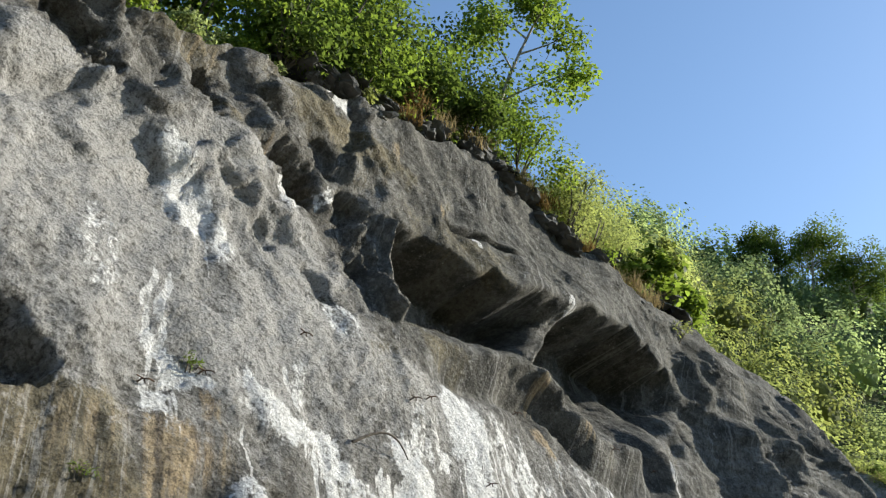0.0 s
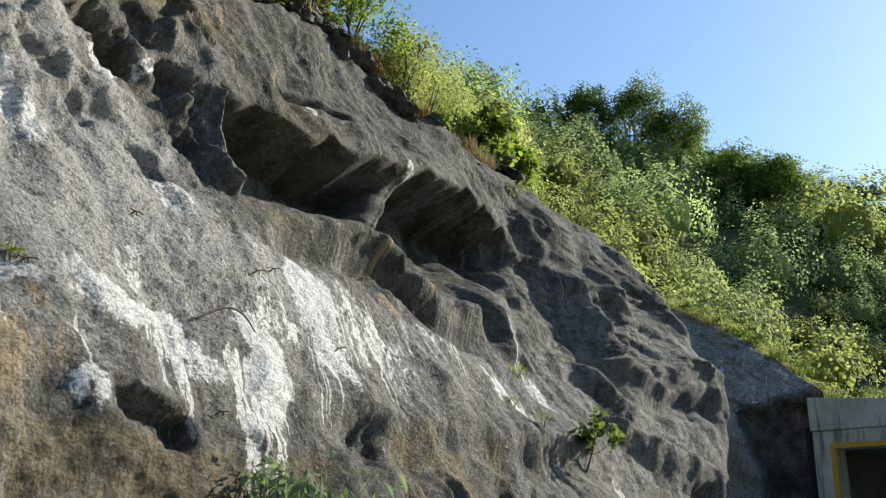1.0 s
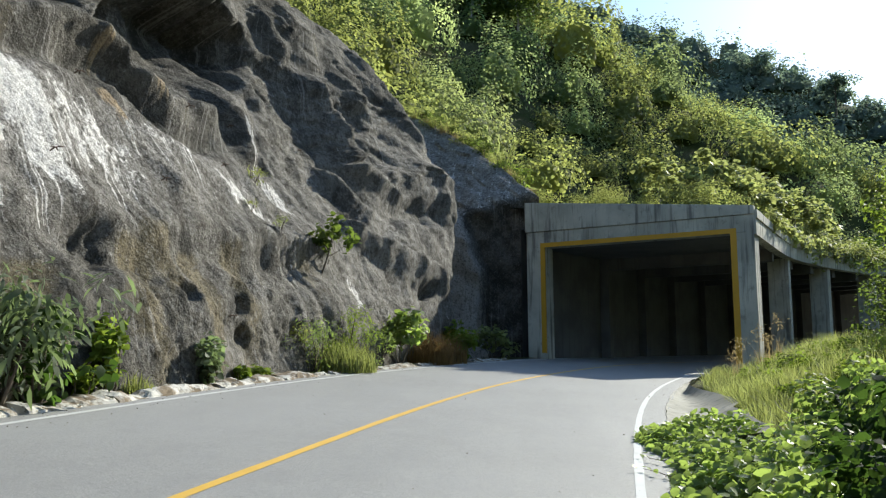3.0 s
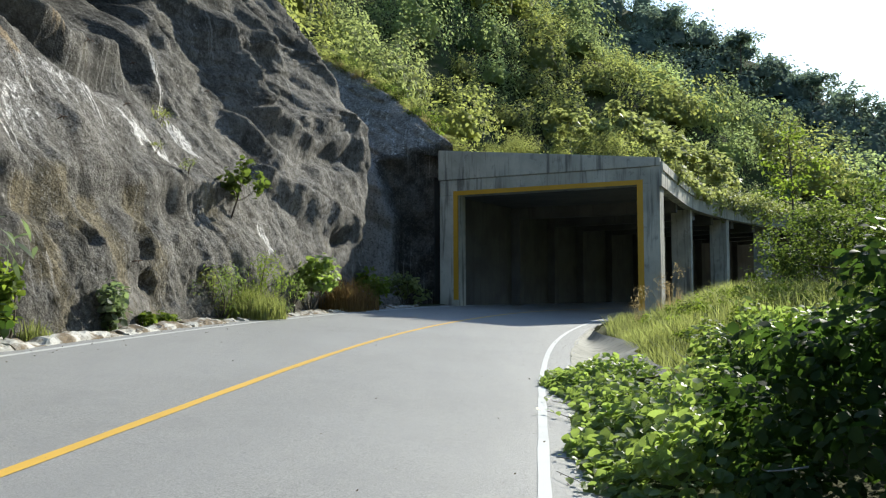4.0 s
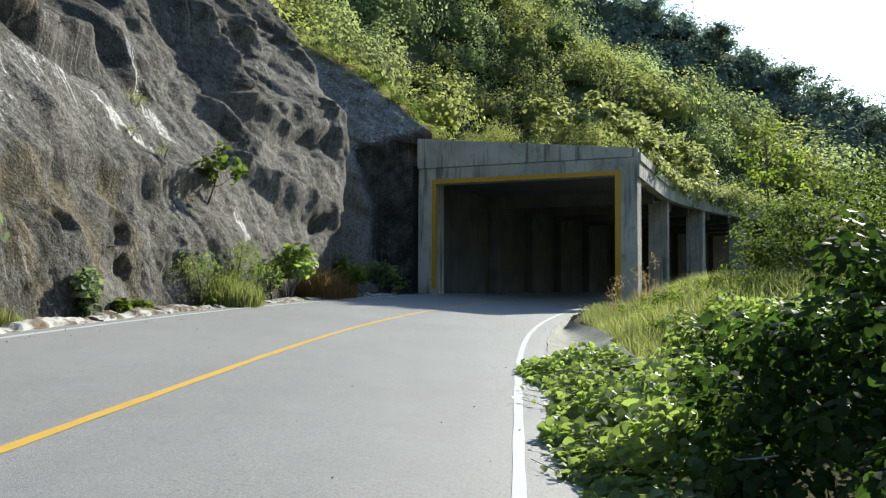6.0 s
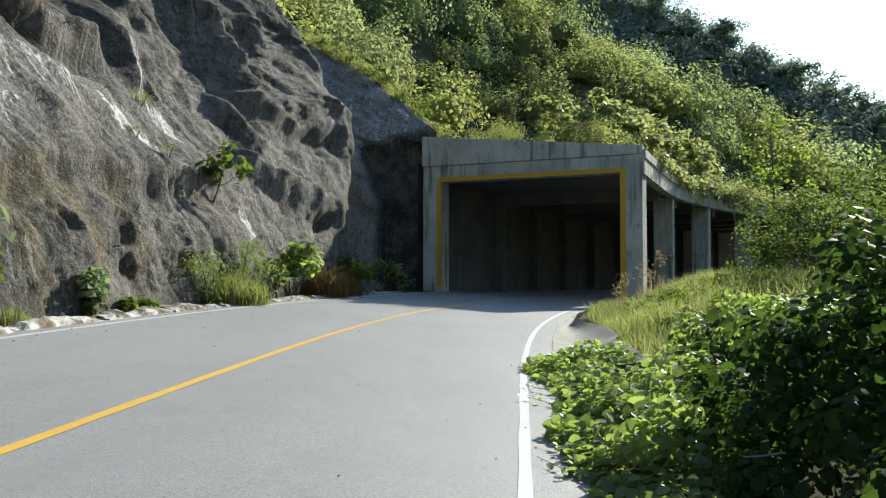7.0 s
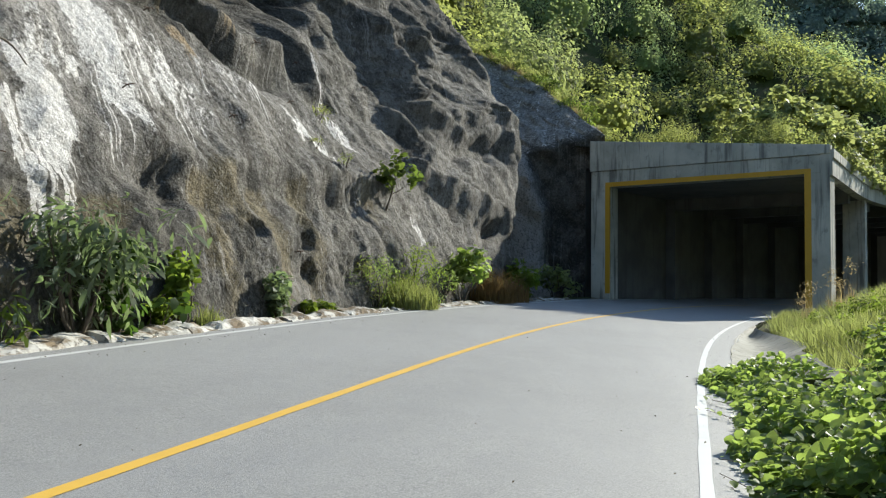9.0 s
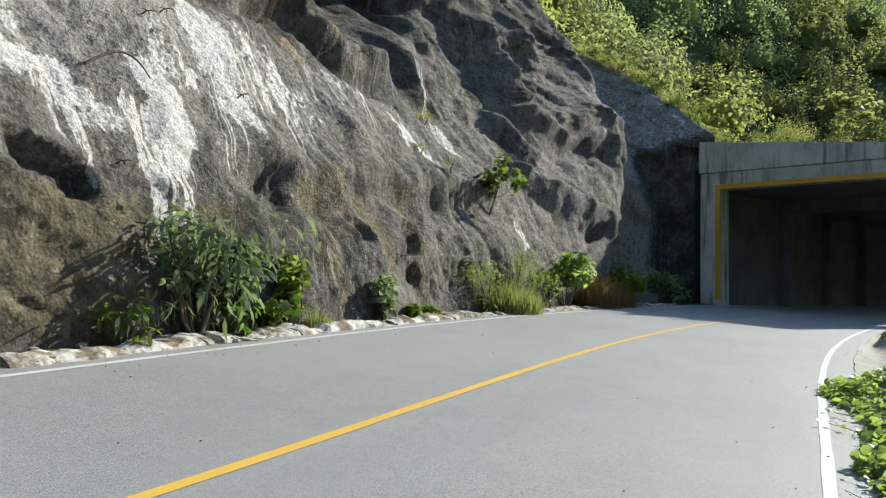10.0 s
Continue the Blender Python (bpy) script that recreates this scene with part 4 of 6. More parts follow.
def buttress():
    """The rock that closes the nook beside the shed's mouth: a laid-back slab above, a shaded recess with a smooth skirt below."""
    x = np.arange(-11.0, -0.25, 0.08)
    v = np.linspace(0, 1.18, 170)
    X, V = np.meshgrid(x, v, indexing="ij")
    top = np.interp(X, [-11, -7.7, -5.9, -3.8, -1.25, 0], [17.6, 15.9, 14.8, 13.1, 10.4, 9.2]) + 0.3 * fbm(X * 0.9, X * 0, 3, 85)
    Z = 0.5 + (top - 0.5) * np.clip(V, 0, 1)
    bend = 8.5 + 0.25 * (X + 4) + 0.4 * fbm(X * 0.7, X * 0, 2, 84)
    slab = smooth(Z, bend - 0.3, bend + 0.5)
    skirt = 1 - smooth(X + 0.35 * np.clip(Z - 5.5, 0, 3) + 0.25 * fbm(Z * 0.6, Z * 0, 2, 88), -3.5 + 0.5 * smooth(Z, 3.2, 1.4), -2.9 + 0.5 * smooth(Z, 3.2, 1.4))
    Y = 41.3 + 0.30 * (X + 1) + 0.10 * (Z - 1) + 0.95 * np.clip(Z - bend, 0, None)
    Y += 0.9 * fbm(X * 0.35, Z * 0.3, 4, 86) * (1 - 0.6 * slab) + 0.55 * chiselled(X * 0.55 + Z * 0.4, Z * 0.45 - X * 0.3, 187) + 0.20 * chiselled(X * 1.5 + Z, Z * 1.2 - X * 0.6, 189)
    edge, deep = X * 0.78 - Z * 0.62, X * 0.62 + Z * 0.78
    Y += slab * (0.55 * billow(edge * 0.22, deep * 1.1, 3, 196) + 0.2 * facets(edge * 0.8, deep * 2.4, 198, 8))
    Y -= (1 - slab) * skirt * (0.7 + 0.7 * smooth(Z, 4.0, 1.0)) - (1 - smooth(Z, bend - 2.5, bend + 0.3)) * (1 - skirt) * 0.6 * smooth(-X, 0.6, 2.0)
    over = np.clip(V - 1, 0, None)
    Y = Y + over * 26
    Z = Z + over * 4
    # the dark tone below the bend is the recess's shade, painted on
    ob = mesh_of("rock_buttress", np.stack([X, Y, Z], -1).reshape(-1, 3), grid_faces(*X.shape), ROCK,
                 attrs={"crust_and_shade": 1.15 * (1 - smooth(Z + 0.8 * fbm(X * 0.9, Z * 0.9, 3, 95), bend - 0.6, bend + 1.6)) * (1 - skirt), "pale": 0.45 * slab + 0.6 * skirt * (1 - slab), "lime": 0.22 * slab}, uvs=np.stack([X, Z], -1).reshape(-1, 2))
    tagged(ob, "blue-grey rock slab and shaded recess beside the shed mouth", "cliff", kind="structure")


buttress()


def edge_rocks():
    """Dark angular rocks that stick out of the slope above the sprayed face."""
    for k in range(110):
        s = rng.uniform(0.5, 21) if k < 80 else rng.uniform(6, 13)
        up = rng.uniform(-0.5, 1.3)
        p, out = cliff_at(np.array(s), np.array(float(rim(s)) + up))
        p = p + out * (0.7 * float(relief(np.array([s]), np.array([float(rim(s))]))[0]) - 0.45 * max(0.0, up))
        size = rng.uniform(0.25, 0.75)
        bm = bmesh.new()
        bmesh.ops.create_icosphere(bm, subdivisions=3, radius=1.0)
        for w in bm.verts:
            n = noise.cell(w.co * 1.7 + Vector((k * 3.7, 0, 0))) * 0.6 + 0.5 * noise.noise(w.co * 2.5 + Vector((k, k, 0))) + 0.3 * noise.noise(w.co * 6 + Vector((k, 0, k)))
            w.co *= 0.85 + 0.45 * n
            w.co = Vector((round(w.co.x * 2.2 + 0.2 * n) / 2.2 * 0.3 + w.co.x * 0.7, w.co.y, round(w.co.z * 1.8) / 1.8 * 0.3 + w.co.z * 0.7))
            w.co.z = w.co.z * 0.42 + w.co.x * 0.30
        bmesh.ops.scale(bm, vec=(size, size * rng.uniform(0.8, 1.4), size), verts=bm.verts)
        bmesh.ops.rotate(bm, cent=(0, 0, 0), matrix=Matrix.Rotation(rng.uniform(0, 6.28), 3, 'Z'), verts=bm.verts)
        ob = part("rock", bm, STRATA)
        ob.location = p - out * size * rng.uniform(0.35, 0.95)
        tagged(ob, "dark angular rock bedded in the cliff edge", "rock", "rocks on the cliff edge")


edge_rocks()

# ---- gallery over the road ----
MOUTH_L, MOUTH_R = np.array([-0.92, 40.3]), np.array([8.79, 36.0])   # outer corners of the portal's face
EAVE = np.array([(8.79, 36.0), (13.0, 46.2), (16.9, 52.0), (21.6, 57.6), (27.2, 62.4), (33.5, 66.2)])
TOP_BEAM, SOFFIT = 7.42, 6.46


def gallery():
    hall = thing("rock_shed", (4.0, 38.2, 1.2), "grey concrete rock shed over the road with planted roof", "rock shed")
    inv = hall.matrix_world.inverted()

    def add(name, bm, material, label="", soft=False):
        bmesh.ops.transform(bm, matrix=inv, verts=bm.verts)
        return part(name, bm, material, hall, label, soft)

    def along(k):
        k = np.asarray(k, float)
        return np.stack([np.interp(k, np.arange(len(EAVE)), EAVE[:, 0]), np.interp(k, np.arange(len(EAVE)), EAVE[:, 1])], -1)

    face = MOUTH_R - MOUTH_L
    width = np.linalg.norm(face)
    e = face / width
    n = np.array([e[1], -e[0]])         # out of the face, towards the road
    n = n if n[1] < 0 else -n

    def quad(a, b, front, back):
        """Outline of a block on the face, from a to b along it."""
        return [tuple(MOUTH_L + e * a + n * front), tuple(MOUTH_L + e * b + n * front), tuple(MOUTH_L + e * b - n * back), tuple(MOUTH_L + e * a - n * back)]

    add("pier", prism(bmesh.new(), quad(0, 0.95, 0, 1.0), 0.6, SOFFIT + 0.13, 0.02), CONCRETE)
    add("pier", prism(bmesh.new(), quad(width - 0.98, width, 0, 1.0), 0.3, SOFFIT + 0.13, 0.02), CONCRETE)
    add("lintel", prism(bmesh.new(), quad(0, width, 0.0, 0.9), SOFFIT + 0.13, 7.34, 0.02), CONCRETE)
    add("parapet", prism(bmesh.new(), quad(-0.05, width + 0.04, 0.06, 0.30), 7.35, [8.85, 7.72, 7.72, 8.85], 0.02), CONCRETE, "stained parapet that tapers to one side")
    # painted yellow edge round the mouth
    add("painted_edge", prism(bmesh.new(), quad(0.95 - 0.22, width - 0.98 + 0.26, 0.006, 0.0), SOFFIT + 0.13 - 0.02, SOFFIT + 0.13 + 0.2), YELLOW_EDGE, "yellow painted band")
    add("painted_edge", prism(bmesh.new(), quad(0.95 - 0.22, 0.95 + 0.004, 0.006, 0.1), 1.5, SOFFIT + 0.11), YELLOW_EDGE, "yellow painted band")
    add("painted_edge", prism(bmesh.new(), quad(width - 0.984, width - 0.98 + 0.26, 0.006, 0.1), 1.0, SOFFIT + 0.11), YELLOW_EDGE, "yellow painted band")
    # open side: columns under a curved edge beam
    for i in range(1, 6):
        c = along(i)
        t = along(i + 0.1) - along(i - 0.1)
        t /= np.linalg.norm(t)
        r = np.array([t[1], -t[0]])
        outline = [tuple(c + t * a - r * b) for a, b in ((-0.25, -0.02), (0.25, -0.02), (0.25, 1.05), (-0.25, 1.05))]
        add("column", prism(bmesh.new(), outline, -2.0, SOFFIT + 0.02, 0.02), CONCRETE)
    ks = np.linspace(0, 5, 60)
    mid = along(ks)
    for _ in range(14):
        mid[1:-1] = 0.25 * mid[:-2] + 0.5 * mid[1:-1] + 0.25 * mid[2:]
    tan = np.gradient(mid, axis=0)
    tan /= np.linalg.norm(tan, axis=1, keepdims=True)
    right = np.stack([tan[:, 1], -tan[:, 0]], -1)
    bm = bmesh.new()
    rings = []
    for p, r in zip(mid, right):
        rings.append([bm.verts.new((*(p + r * o), z)) for o, z in ((0.10, SOFFIT), (0.10, 7.15), (0.16, 7.18), (0.16, TOP_BEAM + 0.12), (-0.35, TOP_BEAM + 0.12), (-0.35, SOFFIT))])
    for a, b in zip(rings[:-1], rings[1:]):
        for j in range(6):
            bm.faces.new((a[j], b[j], b[(j + 1) % 6], a[(j + 1) % 6]))
    bm.faces.new(rings[0]), bm.faces.new(rings[-1][::-1])
    add("edge_beam", bm, CONCRETE, "sunlit curved edge beam", False)
    # roof, back wall with ribs, end
    left = mid - right * 9.6
    left[0] = MOUTH_L + e * 0.02 - n * 0.4
    left[1:8] += (left[0] - (mid - right * 9.6)[0]) * np.linspace(0.9, 0.05, 7)[:, None]
    bm = bmesh.new()
    prev = None
    for p, q in zip(mid - right * 0.36, left):
        ring = [bm.verts.new((*p, 6.62)), bm.verts.new((*p, 7.2)), bm.verts.new((*q, 7.6)), bm.verts.new((*q, 6.62))]
        if prev:
            for j in range(4):
                bm.faces.new((prev[j], ring[j], ring[(j + 1) % 4], prev[(j + 1) % 4]))
        prev = ring
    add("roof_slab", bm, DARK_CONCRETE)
    bm = bmesh.new()
    prev = None
    for q, r in zip(left, right):
        ring = [bm.verts.new((*(q - r * 0.5), 0.4)), bm.verts.new((*(q - r * 0.5), 7.6)), bm.verts.new((*(q + r * 0.3), 7.55)), bm.verts.new((*(q + r * 0.3), 0.4))]
        if prev:
            for j in range(4):
                bm.faces.new((prev[j], ring[j], ring[(j + 1) % 4], prev[(j + 1) % 4]))
        prev = ring
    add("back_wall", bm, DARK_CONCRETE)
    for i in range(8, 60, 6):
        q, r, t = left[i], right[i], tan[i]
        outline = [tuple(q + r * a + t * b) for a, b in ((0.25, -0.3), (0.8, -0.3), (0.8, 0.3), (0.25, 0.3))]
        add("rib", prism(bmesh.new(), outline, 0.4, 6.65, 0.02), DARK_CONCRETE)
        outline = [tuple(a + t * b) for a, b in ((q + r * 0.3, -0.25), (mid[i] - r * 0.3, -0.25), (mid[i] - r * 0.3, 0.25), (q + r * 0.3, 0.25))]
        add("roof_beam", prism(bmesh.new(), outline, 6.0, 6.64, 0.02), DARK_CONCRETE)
    # soil on the roof
    bm = bmesh.new()
    prev = None
    for i, (p, q) in enumerate(zip(mid, left)):
        row = []
        for u in np.linspace(0, 1, 9):
            x, y = (p - right[i] * 0.3) * (1 - u) + (q - right[i] * 1.5) * u
            row.append(bm.verts.new((x + (0.6 * tan[i][0] if i == 0 else 0), y + (0.6 * tan[i][1] if i == 0 else 0), 7.35 + 1.6 * u + 0.25 * float(fbm(np.array([x * 0.7]), np.array([y * 0.7]), 2, 5)[0]))))
        if prev:
            for j in range(8):
                bm.faces.new((prev[j], row[j], row[j + 1], prev[j + 1]))
        prev = row
    ob = part("roof_soil", bm, SOIL, None, soft=True)
    tagged(ob, "brown soil lying on the shed roof", "soil", kind="structure")
    return mid, left, right


EAVE_MID, BACK_LINE, EAVE_RIGHT = gallery()

# ---- planting ----


CORE_RINGS, CORE_SIDES = 6, 11


def dome_core(centre, radii, swell):
    """The dense twig and leaf mass inside a crown: a rough closed mound that the outer leaves stand on."""
    th = np.linspace(0.0, 0.62 * np.pi, CORE_RINGS)[:, None]
    ph = np.linspace(0, 2 * np.pi, CORE_SIDES, endpoint=False)[None] + 0.28 * np.arange(CORE_RINGS)[:, None]
    e = np.stack([np.sin(th) * np.cos(ph), np.sin(th) * np.sin(ph), np.cos(th) + 0 * ph], -1).reshape(-1, 3)
    r = 0.50 * swell(e)
    a = np.arange(CORE_RINGS - 1)[:, None] * CORE_SIDES
    b = np.arange(CORE_SIDES)[None]
    p, q = a + b, a + (b + 1) % CORE_SIDES
    f = np.concatenate([np.stack([p, p + CORE_SIDES, q + CORE_SIDES], -1).reshape(-1, 3), np.stack([p, q + CORE_SIDES, q], -1).reshape(-1, 3)])
    return np.asarray(centre) + e * r[:, None] * np.asarray(radii), f


def dome_points(centre, radii, count):
    """Leaf places and facings over the upper shell of a lumpy mound, and the mound within."""
    e = rng.normal(0, 1, (count, 3))
    e[:, 2] = np.abs(e[:, 2]) - 0.25
    e /= np.linalg.norm(e, axis=1, keepdims=True)
    a, b, c = rng.uniform(0, 6.28, 3)

    def swell(d):
        return 1 + 0.20 * np.sin(3.1 * d[:, 0] * 2 + a) + 0.16 * np.sin(3.3 * d[:, 1] * 2 + b) + 0.12 * np.sin(5.7 * (d[:, 0] + d[:, 1]) + c)

    r = swell(e) * np.where(rng.uniform(0, 1, count) < 0.88, rng.normal(0.95, 0.05, count), rng.uniform(0.6, 1.18, count))
    return np.asarray(centre) + e * r[:, None] * np.asarray(radii), e * 0.85 + rng.normal(0, 0.22, (count, 3)) + np.array([0, 0, 0.25]), dome_core(centre, radii, swell)


def foliage(name, clumps, material, label, category, shape=LEAF_SIMPLE, kind="stuff", parent=None, dome=False):
    """clumps: rows of centre, radii, leaf count, leaf size, lumps. One mesh of leaves in tufts or domes."""
    vs, fs, ts, k = [], [], [], 0
    for centre, radii, count, size, lumps in clumps:
        p, up, *core = dome_points(centre, radii, count) if dome else tuft_points(centre, radii, count, lumps)
        v, f = leaves(p, up, size * rng.uniform(0.7, 1.25, count), shape, jitter=0.2 if dome else 0.45)
        if core:
            v, f = joined([(v, f), core[0]])
        vs.append(v), fs.append(f + k), ts.append(np.full(len(v), rng.uniform()))
        k += len(v)
    ob = mesh_of(name, np.concatenate(vs), np.concatenate(fs), material, parent, {"tint": np.concatenate(ts)})
    if label:
        tagged(ob, label, category, kind=kind)
    return ob


def spaced(x, y, gap):
    """Indices of points kept so that none stands nearer to another than its gap."""
    kept = []
    px, py, pg = np.empty(len(x)), np.empty(len(x)), np.empty(len(x))
    n = 0
    for i in range(len(x)):
        if n == 0 or np.all((px[:n] - x[i]) ** 2 + (py[:n] - y[i]) ** 2 > (0.5 * (pg[:n] + gap[i])) ** 2):
            px[n], py[n], pg[n] = x[i], y[i], gap[i]
            n += 1
            kept.append(i)
    return kept


def hillside():
    gold, green, broad, high, dark, far = [], [], [], [], [], []
    n = 9000
    az = np.radians(rng.uniform(-75, 36, n))
    r = 12 + 122 * rng.uniform(0, 1, n) ** 0.7
    x, y = r * np.sin(az), r * np.cos(az)
    cs, q = cliff_coords(x, y)
    z = land(x, y)
    size = (1.2 + r / 42) * rng.uniform(0.45, 1.6, n)
    ok = (q > setback(rim(cs)) + 1.0 + size * 0.6) & (z > 8)
    x, y, z, r, size = x[ok], y[ok], z[ok], r[ok], size[ok]
    patch = fbm(x / 16, y / 16, 3, 90) + rng.normal(0, 0.12, len(x))
    for i in spaced(x, y, size * 1.55):
        s = size[i]
        leaf = max(0.055 + r[i] * 0.0021, 0.085 * s)
        count = int(13.5 * (s / leaf) ** 2)
        row = ((x[i], y[i], z[i] + s * 0.25), (s * 1.05, s * 1.05, s * rng.uniform(0.85, 1.5)), count, leaf, int(rng.integers(6, 12)))
        near = r[i] < 62
        if r[i] > 92 and x[i] < 3 * patch[i]:
            dark.append((*row[:2], int(count * 0.62), leaf * 1.2, row[4]))
        # bushes far enough off take the leaf colour with haze in it
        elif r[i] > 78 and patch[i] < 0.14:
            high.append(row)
        elif patch[i] > (-0.06 if near else 0.10):
            gold.append(row)
        elif near and patch[i] < -0.12:
            broad.append(row)
        else:
            green.append(row)
    low = []
    n = 4200
    az = np.radians(rng.uniform(-72, 34, n))
    r = 12 + 130 * rng.uniform(0, 1, n) ** 0.75
    x, y = r * np.sin(az), r * np.cos(az)
    cs, q = cliff_coords(x, y)
    z = land(x, y)
    for i in np.nonzero((q > setback(rim(cs)) + 1.0) & (z > 8))[0]:
        s = 0.7 + r[i] / 60
        low.append(((x[i], y[i], z[i] + s * 0.12), (s * 1.3, s * 1.3, s * 0.45), 26, 0.16 + r[i] * 0.0034, 7))
    foliage("undergrowth", low, LEAF_HILL, "low green undergrowth between the hillside bushes", "undergrowth")
    n = 2300
    az = np.radians(rng.uniform(-24, 46, n))
    r = rng.uniform(150, 258, n)
    x, y = r * np.sin(az), r * np.cos(az)
    z = land(x, y)
    size = rng.uniform(2.6, 5.6, n)
    for i in spaced(x, y, size * 0.8):
        if z[i] > 2:
            s = size[i]
            far.append(((x[i], y[i], z[i] + s * 0.3), (s, s, s * rng.uniform(0.8, 1.4)), 150, 0.80, 8))
    foliage("hillside_scrub", gold, LEAF_GOLD, "sunlit yellow-green scrub and bamboo covering the hillside", "scrub", LEAF_SPRAY, dome=True)
    foliage("hillside_bushes", green, LEAF_HILL, "mixed green bushes covering the steep hillside", "bushes", LEAF_SPRAY, dome=True)
    foliage("upper_hillside_bushes", high, LEAF_HIGH, "green bushes high on the hillside, paled by painted haze", "bushes", LEAF_SPRAY, dome=True)
    foliage("hilltop_trees", dark, LEAF_TOP, "dark green trees along the top of the hillside", "trees", LEAF_SPRAY, dome=True)
    foliage("broadleaf_bushes", broad, LEAF_FRESH, "fresh green broad-leaved bushes on the hillside", "bushes", LEAF_SPRAY, dome=True)
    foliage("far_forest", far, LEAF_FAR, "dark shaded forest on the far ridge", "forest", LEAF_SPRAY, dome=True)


hillside()


def bent(a, b, sag, n=6, gen=rng):
    """A slightly crooked line from a to b."""
    a, b = np.asarray(a, float), np.asarray(b, float)
    t = np.linspace(0, 1, n)[:, None]
    off = gen.normal(0, sag, 3) * np.sin(np.pi * t)
    return a + (b - a) * t + off


def tree(place, height, crown, leaf, count, material, label, trunk=0.09, bark=BARK_PALE, lean=(0.0, 0.0), bare=0.45, limbs=7, shape=LEAF_SIMPLE,
         category="tree", spread=0.42, group=""):
    """A tapered trunk with limbs that carry a crown of many leaves in uneven lumps. crown: radius and half height."""
    root = thing("tree" if category == "tree" else category.replace(" ", "_"), place, label, category, group)
    top = np.array([lean[0], lean[1], height - crown[1] * 0.6])
    line = bent((0, 0, -0.3), top, height * 0.03, 8)
    wood = [tube(line, np.linspace(trunk, trunk * 0.35, 8))]
    hubs = []
    for k in range(limbs):
        f = bare + (0.98 - bare) * k / max(1, limbs - 1)
        base = np.array([np.interp(f, np.linspace(0, 1, 8), line[:, j]) for j in range(3)])
        ang = k * 2.4 + rng.uniform(-0.5, 0.5)
        out = crown[0] * rng.uniform(0.55, 0.95) * (1.1 - 0.5 * max(0, f - bare) / (1 - bare))
        tip = base + np.array([math.cos(ang) * out, math.sin(ang) * out, crown[1] * rng.uniform(0.25, 0.8)])
        limb = bent(base, tip, out * 0.08, 5)
        wood.append(tube(limb, np.linspace(trunk * 0.42, trunk * 0.10, 5), 5))
        hubs += [limb[-1], limb[-2] * 0.6 + limb[-1] * 0.4 + rng.normal(0, 0.15 * crown[0], 3)]
        for _ in range(2):
            twig_tip = tip + np.clip(rng.normal(0, 0.28, 3), -0.42, 0.42) * crown[0]
            twig_tip[2] = min(twig_tip[2], tip[2] + 0.3 * crown[1])
            wood.append(tube(bent(limb[3], twig_tip, 0.05, 4), np.linspace(trunk * 0.14, trunk * 0.05, 4), 4))
            hubs.append(twig_tip)
    hubs.append(top)
    v, f = joined(wood)
    mesh_of("trunk", v, f, bark, root)
    hubs = np.array(hubs)
    which = rng.integers(0, len(hubs), count)
    e = rng.normal(0, 1, (count, 3))
    e /= np.linalg.norm(e, axis=1, keepdims=True)
    pts = hubs[which] + e * rng.uniform(0.1, 1, (count, 1)) ** 0.6 * np.array([crown[0], crown[0], crown[1]]) * spread * rng.uniform(0.6, 1.2, len(hubs))[which][:, None]
    v, f = leaves(pts, e * 0.35 + np.array([0, 0, 0.8]), leaf * rng.uniform(0.7, 1.25, count), shape)
    n = len(shape[0])
    mesh_of("crown", v, f, material, root, {"tint": np.repeat(rng.uniform(0, 1, len(hubs))[which], n)})
    return root


def shrub(name, place, radius, height, leaf, count, material, label, shape=LEAF_SIMPLE, lumps=8, stems=5, group="", category="shrub", droop=0.3, stem_bark=BARK_DARK):
    """Stems from one foot, with leaves in lumps round their ends."""
    root = thing(name, place, label, category, group)
    hubs, wood = [], []
    for k in range(stems):
        ang = k * 2.4 + rng.uniform(-0.4, 0.4)
        out = radius * rng.uniform(0.2, 0.7)
        tip = np.array([math.cos(ang) * out, math.sin(ang) * out, height * rng.uniform(0.5, 0.9)])
        line = bent((0.05 * math.cos(ang), 0.05 * math.sin(ang), -0.06), tip, radius * 0.1, 5)
        wood.append(tube(line, np.linspace(0.022, 0.008, 5) * (0.5 + height * 0.5), 5))
        hubs.append(tip)
    for _ in range(lumps):
        hubs.append(np.array([*(rng.normal(0, 0.42, 2) * radius), height * rng.uniform(0.18, 0.88)]))
    v, f = joined(wood)
    mesh_of("branchwork", v, f, stem_bark, root)
    hubs = np.array(hubs)
    which = rng.integers(0, len(hubs), count)
    e = rng.normal(0, 1, (count, 3))
    e /= np.linalg.norm(e, axis=1, keepdims=True)
    pts = hubs[which] + e * rng.uniform(0.1, 1, (count, 1)) ** 0.6 * np.array([radius, radius, height * 0.5]) * 0.42
    pts[:, 2] = np.maximum(pts[:, 2], 0.03)
    v, f = leaves(pts, e * 0.4 + np.array([0, 0, 0.7]), leaf * rng.uniform(0.65, 1.25, count), shape, droop)
    mesh_of("foliage", v, f, material, root, {"tint": np.repeat(rng.uniform(0, 1, len(hubs))[which], len(shape[0]))})
    return root


